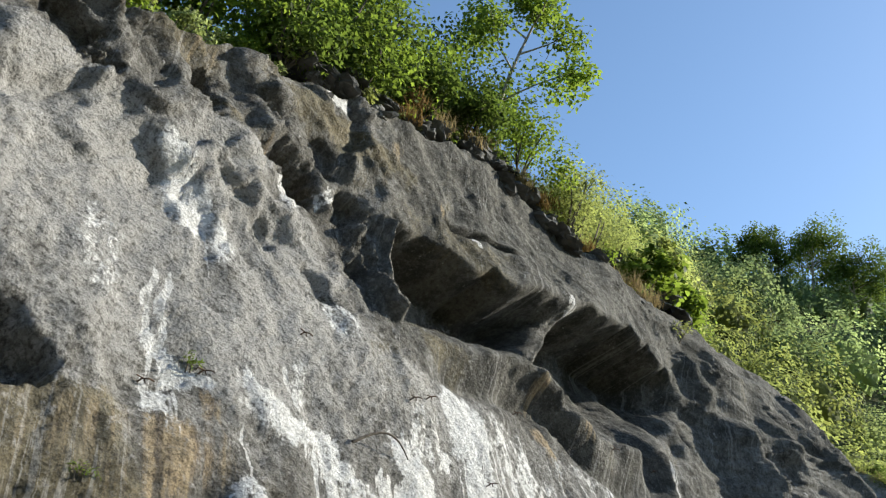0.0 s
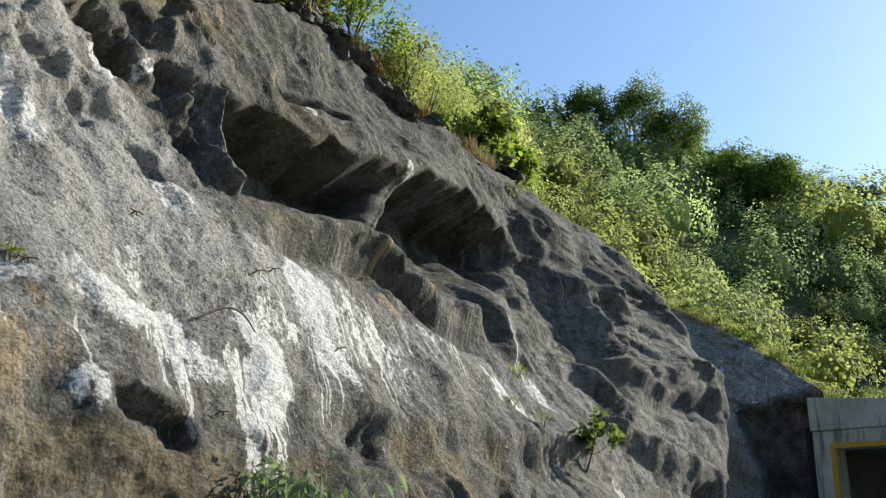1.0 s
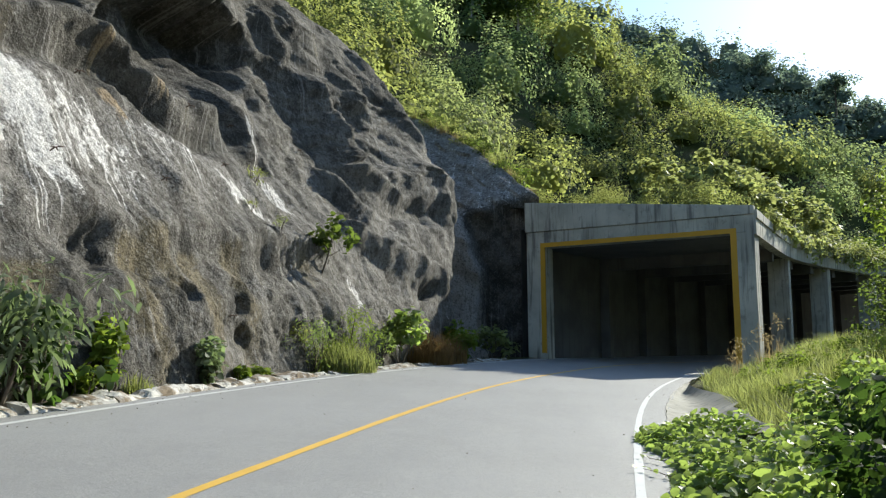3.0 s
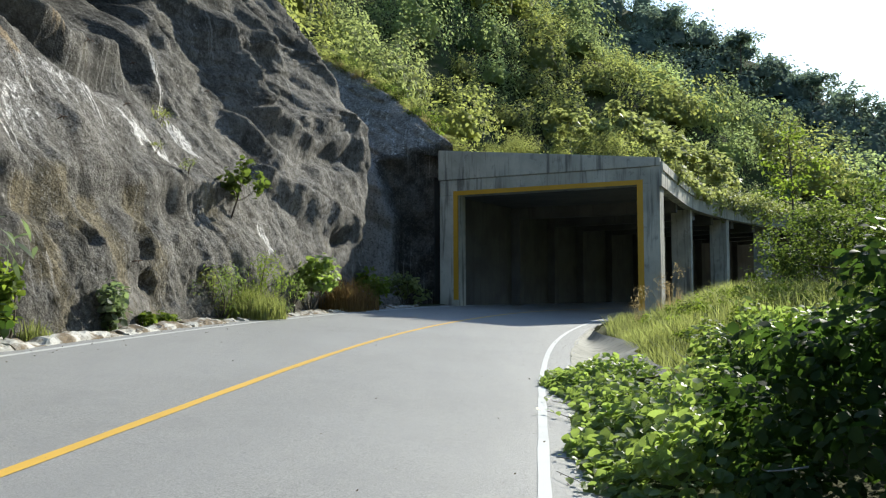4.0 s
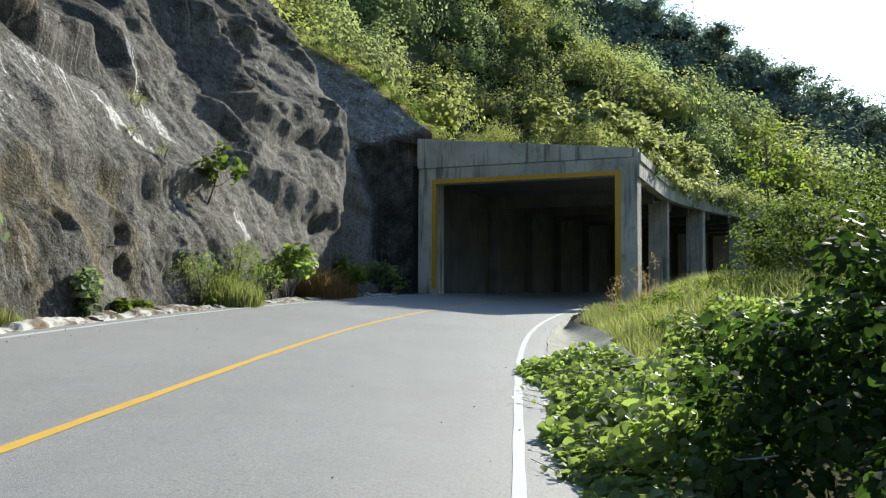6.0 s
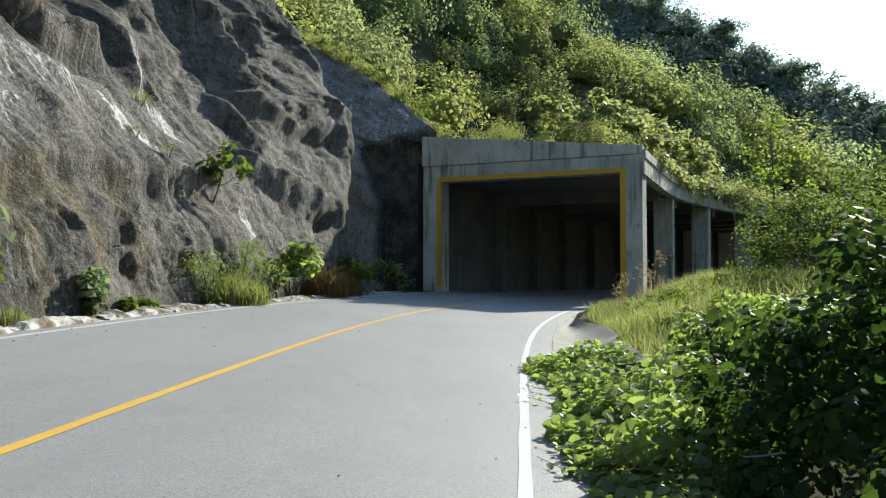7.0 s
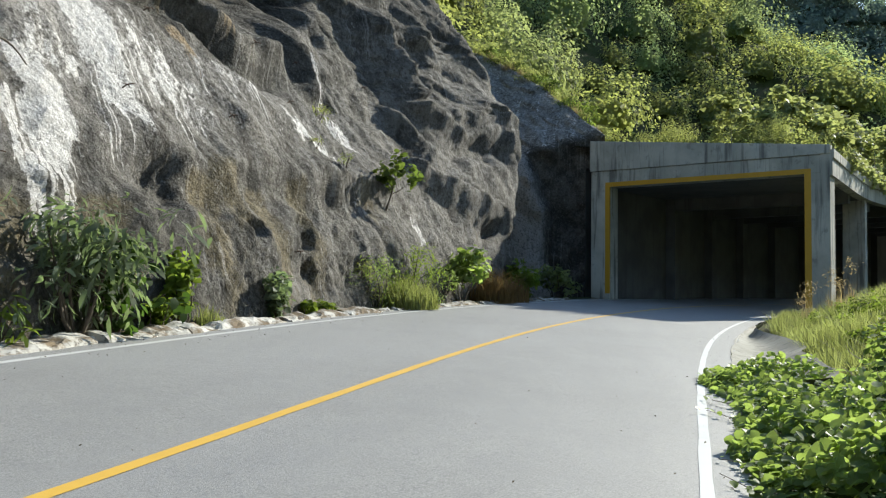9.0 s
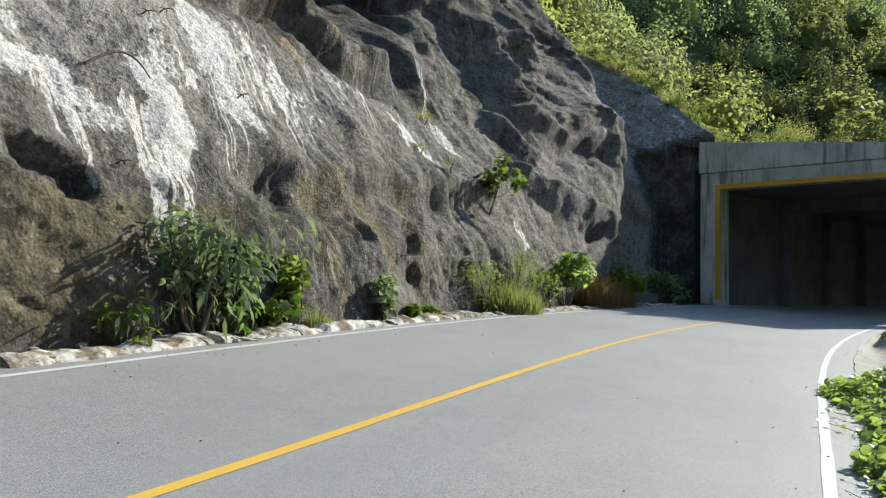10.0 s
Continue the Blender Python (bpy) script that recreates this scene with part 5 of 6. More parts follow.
def blades(places, lengths, width, gen=rng, lean=0.35):
    """Grass blades: narrow bent strips of two quads (as triangles)."""
    n = len(places)
    ang = gen.uniform(0, 2 * np.pi, n)
    side = np.stack([np.cos(ang), np.sin(ang), 0 * ang], -1)
    fall = np.stack([-np.sin(ang), np.cos(ang), 0 * ang], -1) * gen.normal(0, lean, (n, 1))
    L = np.asarray(lengths)[:, None]
    mid = places + L * 0.55 * (np.array([0, 0, 1.0]) + fall * 0.4)
    tip = places + L * (np.array([0, 0, 0.95]) + fall * 1.2)
    w = width * gen.uniform(0.6, 1.3, (n, 1))
    verts = np.stack([places - side * w, places + side * w, mid + side * w * 0.8, mid - side * w * 0.8, tip], 1).reshape(-1, 3)
    tri = np.array([(0, 1, 2), (0, 2, 3), (3, 2, 4)])
    return verts, (tri[None] + (np.arange(n) * 5)[:, None, None]).reshape(-1, 3)


def grass_clump(name, place, radius, height, count, material, label, group="roadside plants", category="grass clump"):
    root = thing(name, place, label, category, group)
    ang, r = rng.uniform(0, 2 * np.pi, count), radius * rng.uniform(0, 1, count) ** 0.6
    base = np.stack([r * np.cos(ang), r * np.sin(ang), np.full(count, -0.03)], -1)
    v, f = blades(base, height * rng.uniform(0.4, 1.05, count) * (1.1 - 0.5 * r / radius), 0.010, lean=0.55)
    mesh_of("grass", v, f, material, root, {"tint": np.repeat(rng.uniform(0, 1, count), 5)})
    return root


def ledge(x, y):
    """Height of the slope just behind the cliff's edge."""
    cs, q = cliff_coords([x], [y])
    top = float(rim(cs[0]))
    return max(float(land(x, y)), top + 0.35 * max(0.0, float(q[0] - setback(top))))


def rim_plants():
    """Bushes and trees that stand on the cliff's edge."""
    for x, y, top, rad, mat, leaf in ((-14.6, 7.6, 17.2, 1.9, LEAF_FRESH, 0.2), (-14.2, 10.4, 18.2, 1.9, LEAF_FRESH, 0.22), (-15.4, 13.4, 21.4, 2.3, LEAF_TREE, 0.22),
                                      (-13.9, 12.6, 17.6, 1.3, LEAF_FRESH, 0.17), (-14.4, 15.0, 19.4, 1.5, LEAF_FRESH, 0.2), (-13.4, 16.6, 18.6, 1.2, LEAF_FRESH, 0.16),
                                      (-12.6, 18.6, 19.2, 1.3, LEAF_FRESH, 0.17), (-12.0, 21.0, 18.3, 1.2, LEAF_GOLD, 0.16), (-15.8, 5.0, 16.2, 1.8, LEAF_FRESH, 0.2), (-16.4, 10.6, 22.5, 2.5, LEAF_TREE, 0.24), (-14.8, 16.4, 21.6, 1.9, LEAF_TREE, 0.2)):
        z = ledge(x, y)
        shrub("bush", (x, y, z), rad * 1.25, max(1.5, top - z), leaf * 0.8, 2600, mat, "leafy green bush on the cliff edge", lumps=16, stems=6, group="bushes on the cliff edge", category="bush")
    for x, y, rad, tall in ((-12.6, 23.2, 1.6, 3.0), (-12.4, 25.4, 1.4, 2.6), (-12.4, 21.6, 1.1, 2.2)):
        z = ledge(x, y)
        shrub("feathery_bush", (x, y, z), rad * 1.15, tall * 1.15, 0.13, 4200, LEAF_GOLD, "feathery yellow-green bush on the cliff edge", LEAF_LONG, lumps=14, stems=8, group="bushes on the cliff edge", category="bush", droop=0.7)
    for x, y, rad, tall in ((-11.9, 28.2, 1.4, 2.8), (-11.6, 30.6, 1.3, 2.4), (-11.8, 26.8, 1.0, 2.2)):
        z = ledge(x, y)
        shrub("bush", (x, y, z), rad, tall, 0.26, 900, LEAF_FRESH, "bright broad-leaved bush on the cliff edge", LEAF_WIDE, lumps=12, stems=6, group="bushes on the cliff edge", category="bush")
    # small tufts and bushes that hang over the edge
    for k in range(34):
        s = -5.0 + 25.0 * (k + rng.uniform(0, 0.9)) / 34
        up = rng.uniform(0.0, 0.5)
        p, out = cliff_at(np.array(s), np.array(float(rim(s)) + up))
        wide = rng.uniform(0.45, 0.9)
        shrub("rim_plant", p - out * rng.uniform(0.5, 1.0), wide, wide * rng.uniform(0.9, 1.5), 0.11, 420, (LEAF_HILL, LEAF_GOLD, LEAF_FRESH)[k % 3], "small leafy plant hanging over the cliff edge", lumps=7, stems=4, group="plants on the cliff edge", category="plant", droop=0.6)
    for x, y, top, rad in ((-13.3, 9.2, 16.2, 1.3), (-13.4, 11.6, 16.8, 1.3), (-13.3, 14.2, 17.6, 1.4), (-14.9, 9.6, 19.5, 1.8), (-14.6, 12.2, 19.8, 1.8), (-13.0, 16.0, 17.4, 1.2), (-15.0, 6.4, 17.4, 1.6)):
        z = ledge(x, y)
        shrub("bush", (x, y, z), rad * 1.2, max(1.5, top - z), 0.17, 2600, LEAF_TREE if k % 2 else LEAF_HILL, "dense dark green bush on the cliff edge", lumps=16, stems=6, group="bushes on the cliff edge", category="bush")
    for k in range(16):
        s = rng.uniform(4, 18)
        p, out = cliff_at(np.array(s), np.array(float(rim(s)) + rng.uniform(-0.1, 0.9)))
        grass_clump("dry_tuft", p - out * 0.15, 0.4, rng.uniform(0.5, 0.9), 160, DRY_GRASS if k % 3 else RED_GRASS, "dry brown grass tuft on the cliff edge", "plants on the cliff edge", "grass clump")
    for k in range(22):
        x = -8.2 + 7.6 * (k + rng.uniform(0, 0.8)) / 22
        z = float(np.interp(x, [-7.7, -5.9, -3.8, -1.25, 0], [15.9, 14.8, 13.1, 10.4, 9.2]))
        y = 41.3 + 0.30 * (x + 1) + 0.10 * (z - 1) + 0.95 * (z - 8.5 - 0.25 * (x + 4))
        place = (x, y + rng.uniform(0.1, 0.5), z - rng.uniform(0.1, 0.4))
        if k % 3 == 0:
            grass_clump("dry_tuft", place, 0.45, rng.uniform(0.6, 1.0), 160, DRY_GRASS, "dry brown grass tuft on the cliff edge", "plants on the cliff edge", "grass clump")
        else:
            wide = rng.uniform(0.5, 0.95)
            shrub("rim_plant", place, wide, wide * 1.2, 0.12, 420, (LEAF_HILL, LEAF_GOLD, LEAF_TREE)[k % 3], "small leafy plant hanging over the cliff edge", lumps=8, stems=4, group="plants on the cliff edge", category="plant", droop=0.6)
    z = ledge(-13.2, 17.6)
    tree((-13.2, 17.6, z), 24.9 - z, (2.7, 1.9), 0.20, 4200, LEAF_FRESH, "slender pale-stemmed tree with an open crown on the cliff edge", 0.10, lean=(0.9, 0.6), bare=0.42, spread=0.34)
    z = ledge(-11.0, 26.8)
    tree((-11.4, 26.8, z), 18.6 - z, (0.8, 0.6), 0.24, 220, LEAF_GOLD, "thin sapling on the cliff edge", 0.035, lean=(0.4, 0.2), bare=0.7, limbs=4)
    for x, y, up, rad, hh in ((-20.6, 103, 12.2, 4.4, 3.4), (-16.0, 104, 9.0, 4.0, 3.0), (-26, 98, 9.0, 3.4, 2.4), (-9.0, 101, 8.0, 4.2, 2.6), (-3, 106, 8, 4.4, 2.6)):
        z = float(land(x, y))
        tree((x, y, z), up, (rad, hh), 0.36, 7000, LEAF_TREE, "tall tree with a domed dark green crown on the hillside", 0.22, bare=0.42, limbs=12, spread=0.5, group="hillside trees")
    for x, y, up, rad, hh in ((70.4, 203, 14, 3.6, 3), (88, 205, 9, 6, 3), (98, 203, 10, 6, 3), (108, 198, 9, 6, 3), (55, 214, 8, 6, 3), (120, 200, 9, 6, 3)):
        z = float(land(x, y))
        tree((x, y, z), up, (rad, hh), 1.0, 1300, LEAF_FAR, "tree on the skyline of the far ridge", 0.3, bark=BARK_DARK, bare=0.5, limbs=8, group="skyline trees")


rim_plants()


def roof_plants():
    """Scrub on the shed roof, with a few saplings, hanging over the edge beam."""
    rows, wide = [], []
    for k in range(100):
        u, v = rng.uniform(0, 1), rng.uniform(0.02, 1)
        i = min(59, int(u ** 1.3 * 59))
        p = (EAVE_MID[i] - EAVE_RIGHT[i] * 0.4) * (1 - v) + (BACK_LINE[i] - EAVE_RIGHT[i] * 2.0) * v
        if i < 3:
            p = p + np.array([0.35, 0.94]) * 1.3
        size = rng.uniform(0.7, 1.3)
        broad = i > 5 and v < 0.7
        (wide if broad else rows).append(((p[0], p[1], 7.5 + 1.6 * v + size * 0.5), (size * 1.2, size * 1.2, size), 330 if broad else 1000, 0.17 if broad else 0.085, 9))
    for i in range(5, 60):
        p = EAVE_MID[i] + EAVE_RIGHT[i] * 0.12
        drop = rng.uniform(0, 0.3) + 0.45 * smooth(i, 8, 22)
        wide.append(((p[0], p[1], 7.75 - drop * 0.7), (0.55, 0.55, 0.5 + drop), 150, 0.17, 7))
    foliage("roof_scrub", rows, LEAF_GOLD, "yellow-green scrub growing on the shed roof", "scrub")
    foliage("roof_broadleaf", wide, LEAF_ROOF, "broad-leaved plants growing over the shed's roof edge", "scrub", LEAF_MID)
    for x, y, tall in ((5.6, 41.2, 3.4), (7.4, 40.6, 2.4), (8.4, 41.8, 3.6), (9.6, 41.4, 2.6), (9.4, 43.8, 3.9), (10.9, 44.2, 3.0), (11.0, 46.2, 3.8), (12.4, 47.0, 3.4), (13.0, 49.2, 3.9), (14.6, 50.0, 3.2), (15.8, 52.4, 3.4), (7.4, 45.5, 4.0), (17.4, 54.6, 3.2)):
        tree((x, y, 7.6), tall, (1.1, 0.9), 0.27, 420, LEAF_ROOF, "slim sapling with large drooping leaves on the roof", 0.03, bare=0.5, limbs=5, shape=LEAF_WIDE, group="roof saplings", category="sapling")


roof_plants()


def cliff_point(s, h):
    p, out = cliff_at(np.array(s), np.array(h))
    return p + out * float(relief(np.array([s]), np.array([h]))[0]), out


def cliff_plants():
    p, out = cliff_point(15.4, 4.0)
    tree(p + out * 0.0, 1.3, (0.6, 0.6), 0.21, 240, LEAF_TREE, "small broad-leaved tree rooted in the rock face", 0.03, bark=BARK_DARK, lean=(0.35, -0.05), bare=0.45, limbs=6, shape=LEAF_MID, category="small tree")
    for s, h, r, tall, mat, n, leaf in ((14.1, 6.4, 0.5, 0.35, LEAF_GOLD, 130, 0.12), (12.4, 5.2, 0.25, 0.3, LEAF_GOLD, 60, 0.1), (-1.5, 5.05, 0.22, 0.28, LEAF_FRESH, 70, 0.1),
                                        (-2.9, 3.05, 0.2, 0.22, LEAF_FRESH, 70, 0.09), (18.4, 14.2, 0.6, 0.8, LEAF_GOLD, 220, 0.16), (-3.9, 11.2, 0.35, 0.7, LEAF_FRESH, 160, 0.13),
                                        (13.0, 4.6, 0.3, 0.4, LEAF_HILL, 80, 0.1)):
        p, out = cliff_point(s, h)
        shrub("cliff_plant", p - out * 0.03, r, tall, leaf, n, mat, "small green tuft rooted in the rock face", LEAF_LONG, lumps=4, stems=4, group="plants on the rock face", category="plant")


cliff_plants()


def verge_plants():
    def foot(s, o=-4.6):
        s = s - 0.35
        p = road_at(s, o)
        return (p[0], p[1], p[2] - 0.02)

    g = "roadside plants"
    shrub("shrub", foot(10.2, -4.6), 1.15, 2.0, 0.30, 1100, LEAF_DUSTY, "tall dusty shrub with drooping leaves at the cliff foot", LEAF_LONG, 22, 10, g, droop=1.0)
    shrub("shrub", foot(10.9, -4.6), 0.9, 1.4, 0.2, 260, LEAF_DARK, "dark green shrub at the cliff foot", LEAF_MID, 10, 6, g, droop=0.6)
    shrub("shrub", foot(12.6), 0.42, 1.28, 0.13, 480, LEAF_FRESH, "upright fresh green shrub at the cliff foot", LEAF_WIDE, 8, 5, g)
    shrub("shrub", foot(11.9, -4.55), 0.3, 0.55, 0.12, 220, LEAF_FRESH, "low fresh green shrub at the kerb", LEAF_WIDE, 5, 4, g)
    shrub("plant", foot(8.8, -4.6), 0.36, 0.68, 0.22, 110, LEAF_FRESH, "bright green long-leaved plant at the kerb", LEAF_LONG, 4, 4, g, droop=0.6)
    shrub("shrub", foot(15.6), 0.45, 1.05, 0.15, 330, LEAF_DUSTY, "pale dusty shrub at the cliff foot", LEAF_WIDE, 7, 5, g)
    shrub("plant", foot(16.9), 0.25, 0.36, 0.11, 120, LEAF_FRESH, "low green plant at the kerb", LEAF_WIDE, 4, 3, g)
    shrub("plant", foot(17.7), 0.25, 0.34, 0.11, 120, LEAF_FRESH, "low green plant at the kerb", LEAF_WIDE, 4, 3, g)
    grass_clump("grass_clump", foot(21.9), 1.05, 1.1, 2000, GRASS, "tall light green grass at the cliff foot")
    shrub("weed", foot(22.6), 1.1, 1.75, 0.12, 1500, LEAF_FRESH, "bushy light green weed at the cliff foot", LEAF_LONG, 12, 5, g, category="weed")
    shrub("weed", foot(20.8, -4.8), 0.9, 1.6, 0.11, 1100, LEAF_VINE, "bushy light green weed at the cliff foot", LEAF_LONG, 12, 5, g, category="weed")
    shrub("weed", foot(24.2), 0.8, 1.25, 0.11, 900, LEAF_VINE, "bushy light green weed at the cliff foot", LEAF_LONG, 10, 5, g, category="weed")
    shrub("weed", foot(28.9, -4.7), 0.6, 1.0, 0.09, 600, LEAF_GOLD, "yellowing weed among the roadside grass", LEAF_LONG, 10, 5, g, category="weed")
    grass_clump("grass_clump", foot(13.3), 0.35, 0.5, 240, GRASS, "small tuft of grey-green grass")
    shrub("shrub", foot(20.6, -5.1), 0.4, 1.5, 0.1, 260, LEAF_GOLD, "thin straggling shrub at the cliff foot", LEAF_SIMPLE, 8, 6, g)
    shrub("shrub", foot(26.1), 0.85, 1.85, 0.22, 560, LEAF_VINE, "leafy bright green shrub beside the road", LEAF_WIDE, 8, 5, g)
    grass_clump("grass_clump", foot(28.4), 1.0, 1.45, 1300, RED_GRASS, "reddish seeding grass beside the road")
    grass_clump("grass_clump", foot(30.0), 0.9, 1.3, 900, RED_GRASS, "reddish seeding grass beside the road")
    shrub("shrub", foot(31.6), 0.8, 1.6, 0.18, 480, LEAF_FRESH, "green shrub beside the shaded nook", LEAF_WIDE, 8, 5, g)
    shrub("shrub", foot(6.6, -4.9), 0.5, 1.2, 0.2, 260, LEAF_FRESH, "green long-leaved shrub at the cliff foot", LEAF_LONG, 7, 5, g)
    shrub("shrub", foot(37.0, -5.3), 0.9, 1.5, 0.2, 420, LEAF_HILL, "dark shrub beside the shed's pier", LEAF_WIDE, 8, 5, g)


verge_plants()


def kerb():
    """Broken whitewashed concrete edging along the cliff's foot."""
    root = thing("kerb", tuple(road_at(15, -4.3)), "broken pale concrete gutter edge along the cliff foot", "kerb", kind="structure")
    inv = root.matrix_world.inverted()
    s = -12.0
    while s < 34:
        length = rng.uniform(1.6, 3.6)
        n = 22
        ss = np.linspace(s, s + length - rng.uniform(0.02, 0.3), n)
        inner = -4.02 + 0.10 * fbm(ss * 1.7, ss * 0, 3, 201)
        depth = 0.26 + 0.25 * fbm(ss * 0.9, ss * 0 + 3, 2, 203)
        top = 0.055 + 0.10 * fbm(ss * 2.1, ss * 0 + 7, 4, 205)
        bm = bmesh.new()
        rings = []
        for a, i, w, t in zip(ss, inner, depth, np.clip(top, 0.0, 0.2)):
            prof = ((i, -0.05), (i - 0.03, t * 0.45), (i - 0.10, t * 0.9), (i - 0.14, t), (i - 0.14 - w * 0.5, t + 0.03), (i - 0.14 - w, t + 0.02), (i - 0.2 - w, -0.05))
            rings.append([bm.verts.new(Vector(road_at(a, b, z + (0.02 * rng.uniform(-1, 1) if 0 < k < 6 else 0)))) for k, (b, z) in enumerate(prof)])
        for a, b in zip(rings[:-1], rings[1:]):
            for j in range(6):
                bm.faces.new((a[j], b[j], b[j + 1], a[j + 1]))
        bm.faces.new(rings[0]), bm.faces.new(rings[-1][::-1])
        bmesh.ops.transform(bm, matrix=inv, verts=bm.verts)
        part("kerb_length", bm, KERB, root, soft=False)
        s += length
    for k in range(90):
        s, o, size = rng.uniform(-6, 33), rng.uniform(-4.9, -4.1), rng.uniform(0.03, 0.11)
        bm = bmesh.new()
        bmesh.ops.create_icosphere(bm, subdivisions=1, radius=size)
        for w in bm.verts:
            w.co *= 0.75 + 0.5 * noise.noise(w.co * 14 + Vector((k, 0, 0))) + 0.2 * rng.uniform()
            w.co.z *= 0.6
        ob = part("stone", bm, (APRON, STRATA)[k % 2])
        ob.location = road_at(s, o, 0.01 + size * 0.3)
        tagged(ob, "loose broken stone at the cliff foot", "stone", "loose stones")
    # loose earth between kerb and rock
    ob = strip("cliff_foot_soil", -14, 40, -4.25, -6.2, 0.02, SOIL, across=5, jitter=0.15)
    tagged(ob, "dark soil and rubble at the cliff foot", "soil", kind="structure")


kerb()


def right_verge():
    """Drain apron, grass bank, vines and thicket on the valley side."""
    s = np.arange(12.5, 29.6, 0.35)
    o = np.linspace(0, 1, 8)
    inner = 4.12 + 0.05 * fbm(s * 2, s * 0, 2, 3)
    outer = 4.45 + 1.15 * smooth(s, 25.2, 19) * (0.9 + 0.2 * fbm(s * 0.8, s * 0, 2, 4)) * smooth(s, 11.5, 13.5)
    off = inner[:, None] * (1 - o) + outer[:, None] * o
    p = road_at(s[:, None], off)
    p[..., 2] += -0.10 * np.sin(np.pi * np.clip(o * 1.1, 0, 1)) + 0.16 * o ** 3 + 0.012
    ob = mesh_of("drain_apron", p.reshape(-1, 3), grid_faces(len(s), 8), APRON)
    tagged(ob, "dusty pale concrete drain apron beside the road", "drain", kind="structure")
    # grass bank
    n = 26000
    ss = rng.uniform(11.5, 36, n)
    oo = np.interp(ss, [11.5, 19, 22, 25, 29], [5.7, 5.5, 5.3, 4.9, 4.6]) + 7.5 * rng.uniform(0, 1, n) ** 1.2
    keep = oo > 4.3
    ss, oo = ss[keep], oo[keep]
    b = road_at(ss, oo)
    b[:, 2] = land(b[:, 0], b[:, 1]) - 0.02
    tall = 0.30 + 0.28 * fbm(b[:, 0] * 0.5, b[:, 1] * 0.5, 2, 7)
    v, f = blades(b, (tall + 0.3) * rng.uniform(0.5, 1.2, len(b)), 0.012, lean=0.45)
    ob = mesh_of("verge_grass", v, f, GRASS, None, {"tint": np.repeat(np.clip(0.5 + fbm(b[:, 0] * 0.3, b[:, 1] * 0.3, 2, 8) + rng.normal(0, 0.2, len(b)), 0, 1), 5)})
    tagged(ob, "light green uncut grass on the road bank", "grass", kind="stuff")
    for s, o, tall in ((30.5, 5.7, 1.5), (32.0, 6.3, 1.7), (33.0, 6.9, 1.9), (31.2, 6.6, 1.3), (29.5, 5.5, 1.2)):
        q = road_at(s, o)
        root = grass_clump("seeding_grass", (q[0], q[1], float(land(q[0], q[1]))), 0.16, tall, 60, DRY_GRASS, "dry seeding grass beside the shed pier", "seeding grasses", "grass clump")
        m = 70
        pts = np.stack([rng.normal(0, 0.12, m), rng.normal(0, 0.12, m), tall * rng.uniform(0.75, 1.08, m)], -1)
        v, f = leaves(pts, np.tile((0.5, 0.2, 0.4), (m, 1)), 0.10, LEAF_LONG, 0.6)
        mesh_of("seed_heads", v, f, DRY_GRASS, root, {"tint": rng.uniform(0, 1, len(v))})
    # vines creeping over the edge line, in uneven mounds
    n = 9000
    ss = rng.uniform(4.2, 13.9, n)
    edge = 3.95 + 0.5 * fbm(ss * 0.8, ss * 0, 3, 14) - 0.30 * np.exp(-((ss - 13.0) / 1.3) ** 2)
    width = 1.15 + 0.9 * smooth(ss, 7, 12.5) - 0.6 * smooth(ss, 12.6, 13.9)
    deep = rng.uniform(0, 1, n) ** 1.15
    oo = edge + width * deep
    b = road_at(ss, oo)
    mound = fbm(b[:, 0] * 1.3, b[:, 1] * 1.3, 3, 15)
    keep = rng.uniform(0, 1, n) < np.clip(0.85 + 1.2 * mound, 0.1, 1)
    lift = (0.06 + 0.26 * smooth(deep, 0.0, 0.5)) * (1 + 2.0 * mound) * (1 - 0.45 * smooth(ss, 11.5, 13.5))
    b[:, 2] = b[:, 2] + np.clip(lift, 0.03, 1) * rng.uniform(0.35, 1.1, n)
    b, mound = b[keep], mound[keep]
    ups = np.stack([rng.normal(-0.25, 0.45, len(b)), rng.normal(-0.1, 0.45, len(b)), np.ones(len(b))], -1)
    v, f = leaves(b, ups, rng.uniform(0.055, 0.125, len(b)), LEAF_WIDE, 0.15)
    ob = mesh_of("creeping_vine", v, f, LEAF_VINE, None, {"tint": np.repeat(np.clip(0.5 + mound + rng.normal(0, 0.25, len(b)), 0, 1), 9)})
    tagged(ob, "bright green broad-leaved creeping vine spilling onto the road edge", "vine", kind="stuff")
    for k in range(7):
        s0 = rng.uniform(6.0, 14.0)
        line = np.array([road_at(s0 + 0.16 * j * rng.uniform(0.4, 1), 4.15 - 0.10 * j + 0.04 * rng.normal(), 0.035 + 0.02 * rng.uniform()) for j in range(5)])
        runner = thing("vine_runner", tuple(line[0]), "thin vine runner reaching over the asphalt edge", "vine", "vine runners")
        v, f = tube(line - line[0], np.linspace(0.006, 0.003, 5), 4)
        mesh_of("stem", v, f, BARK_DARK, runner)
        m = 9
        at = line[rng.integers(1, 5, m)] - line[0] + rng.normal(0, 0.04, (m, 3)) * (1, 1, 0.3) + (0, 0, 0.02)
        v, f = leaves(at, np.tile((0, 0, 1.0), (m, 1)), rng.uniform(0.04, 0.08, m), LEAF_WIDE, 0.1)
        mesh_of("foliage", v, f, LEAF_VINE, runner, {"tint": rng.uniform(0, 1, len(v))})
    # thicket behind the vines: steep front shaded by dark leaf colour, top fringe lit by a lighter one
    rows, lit = [], []
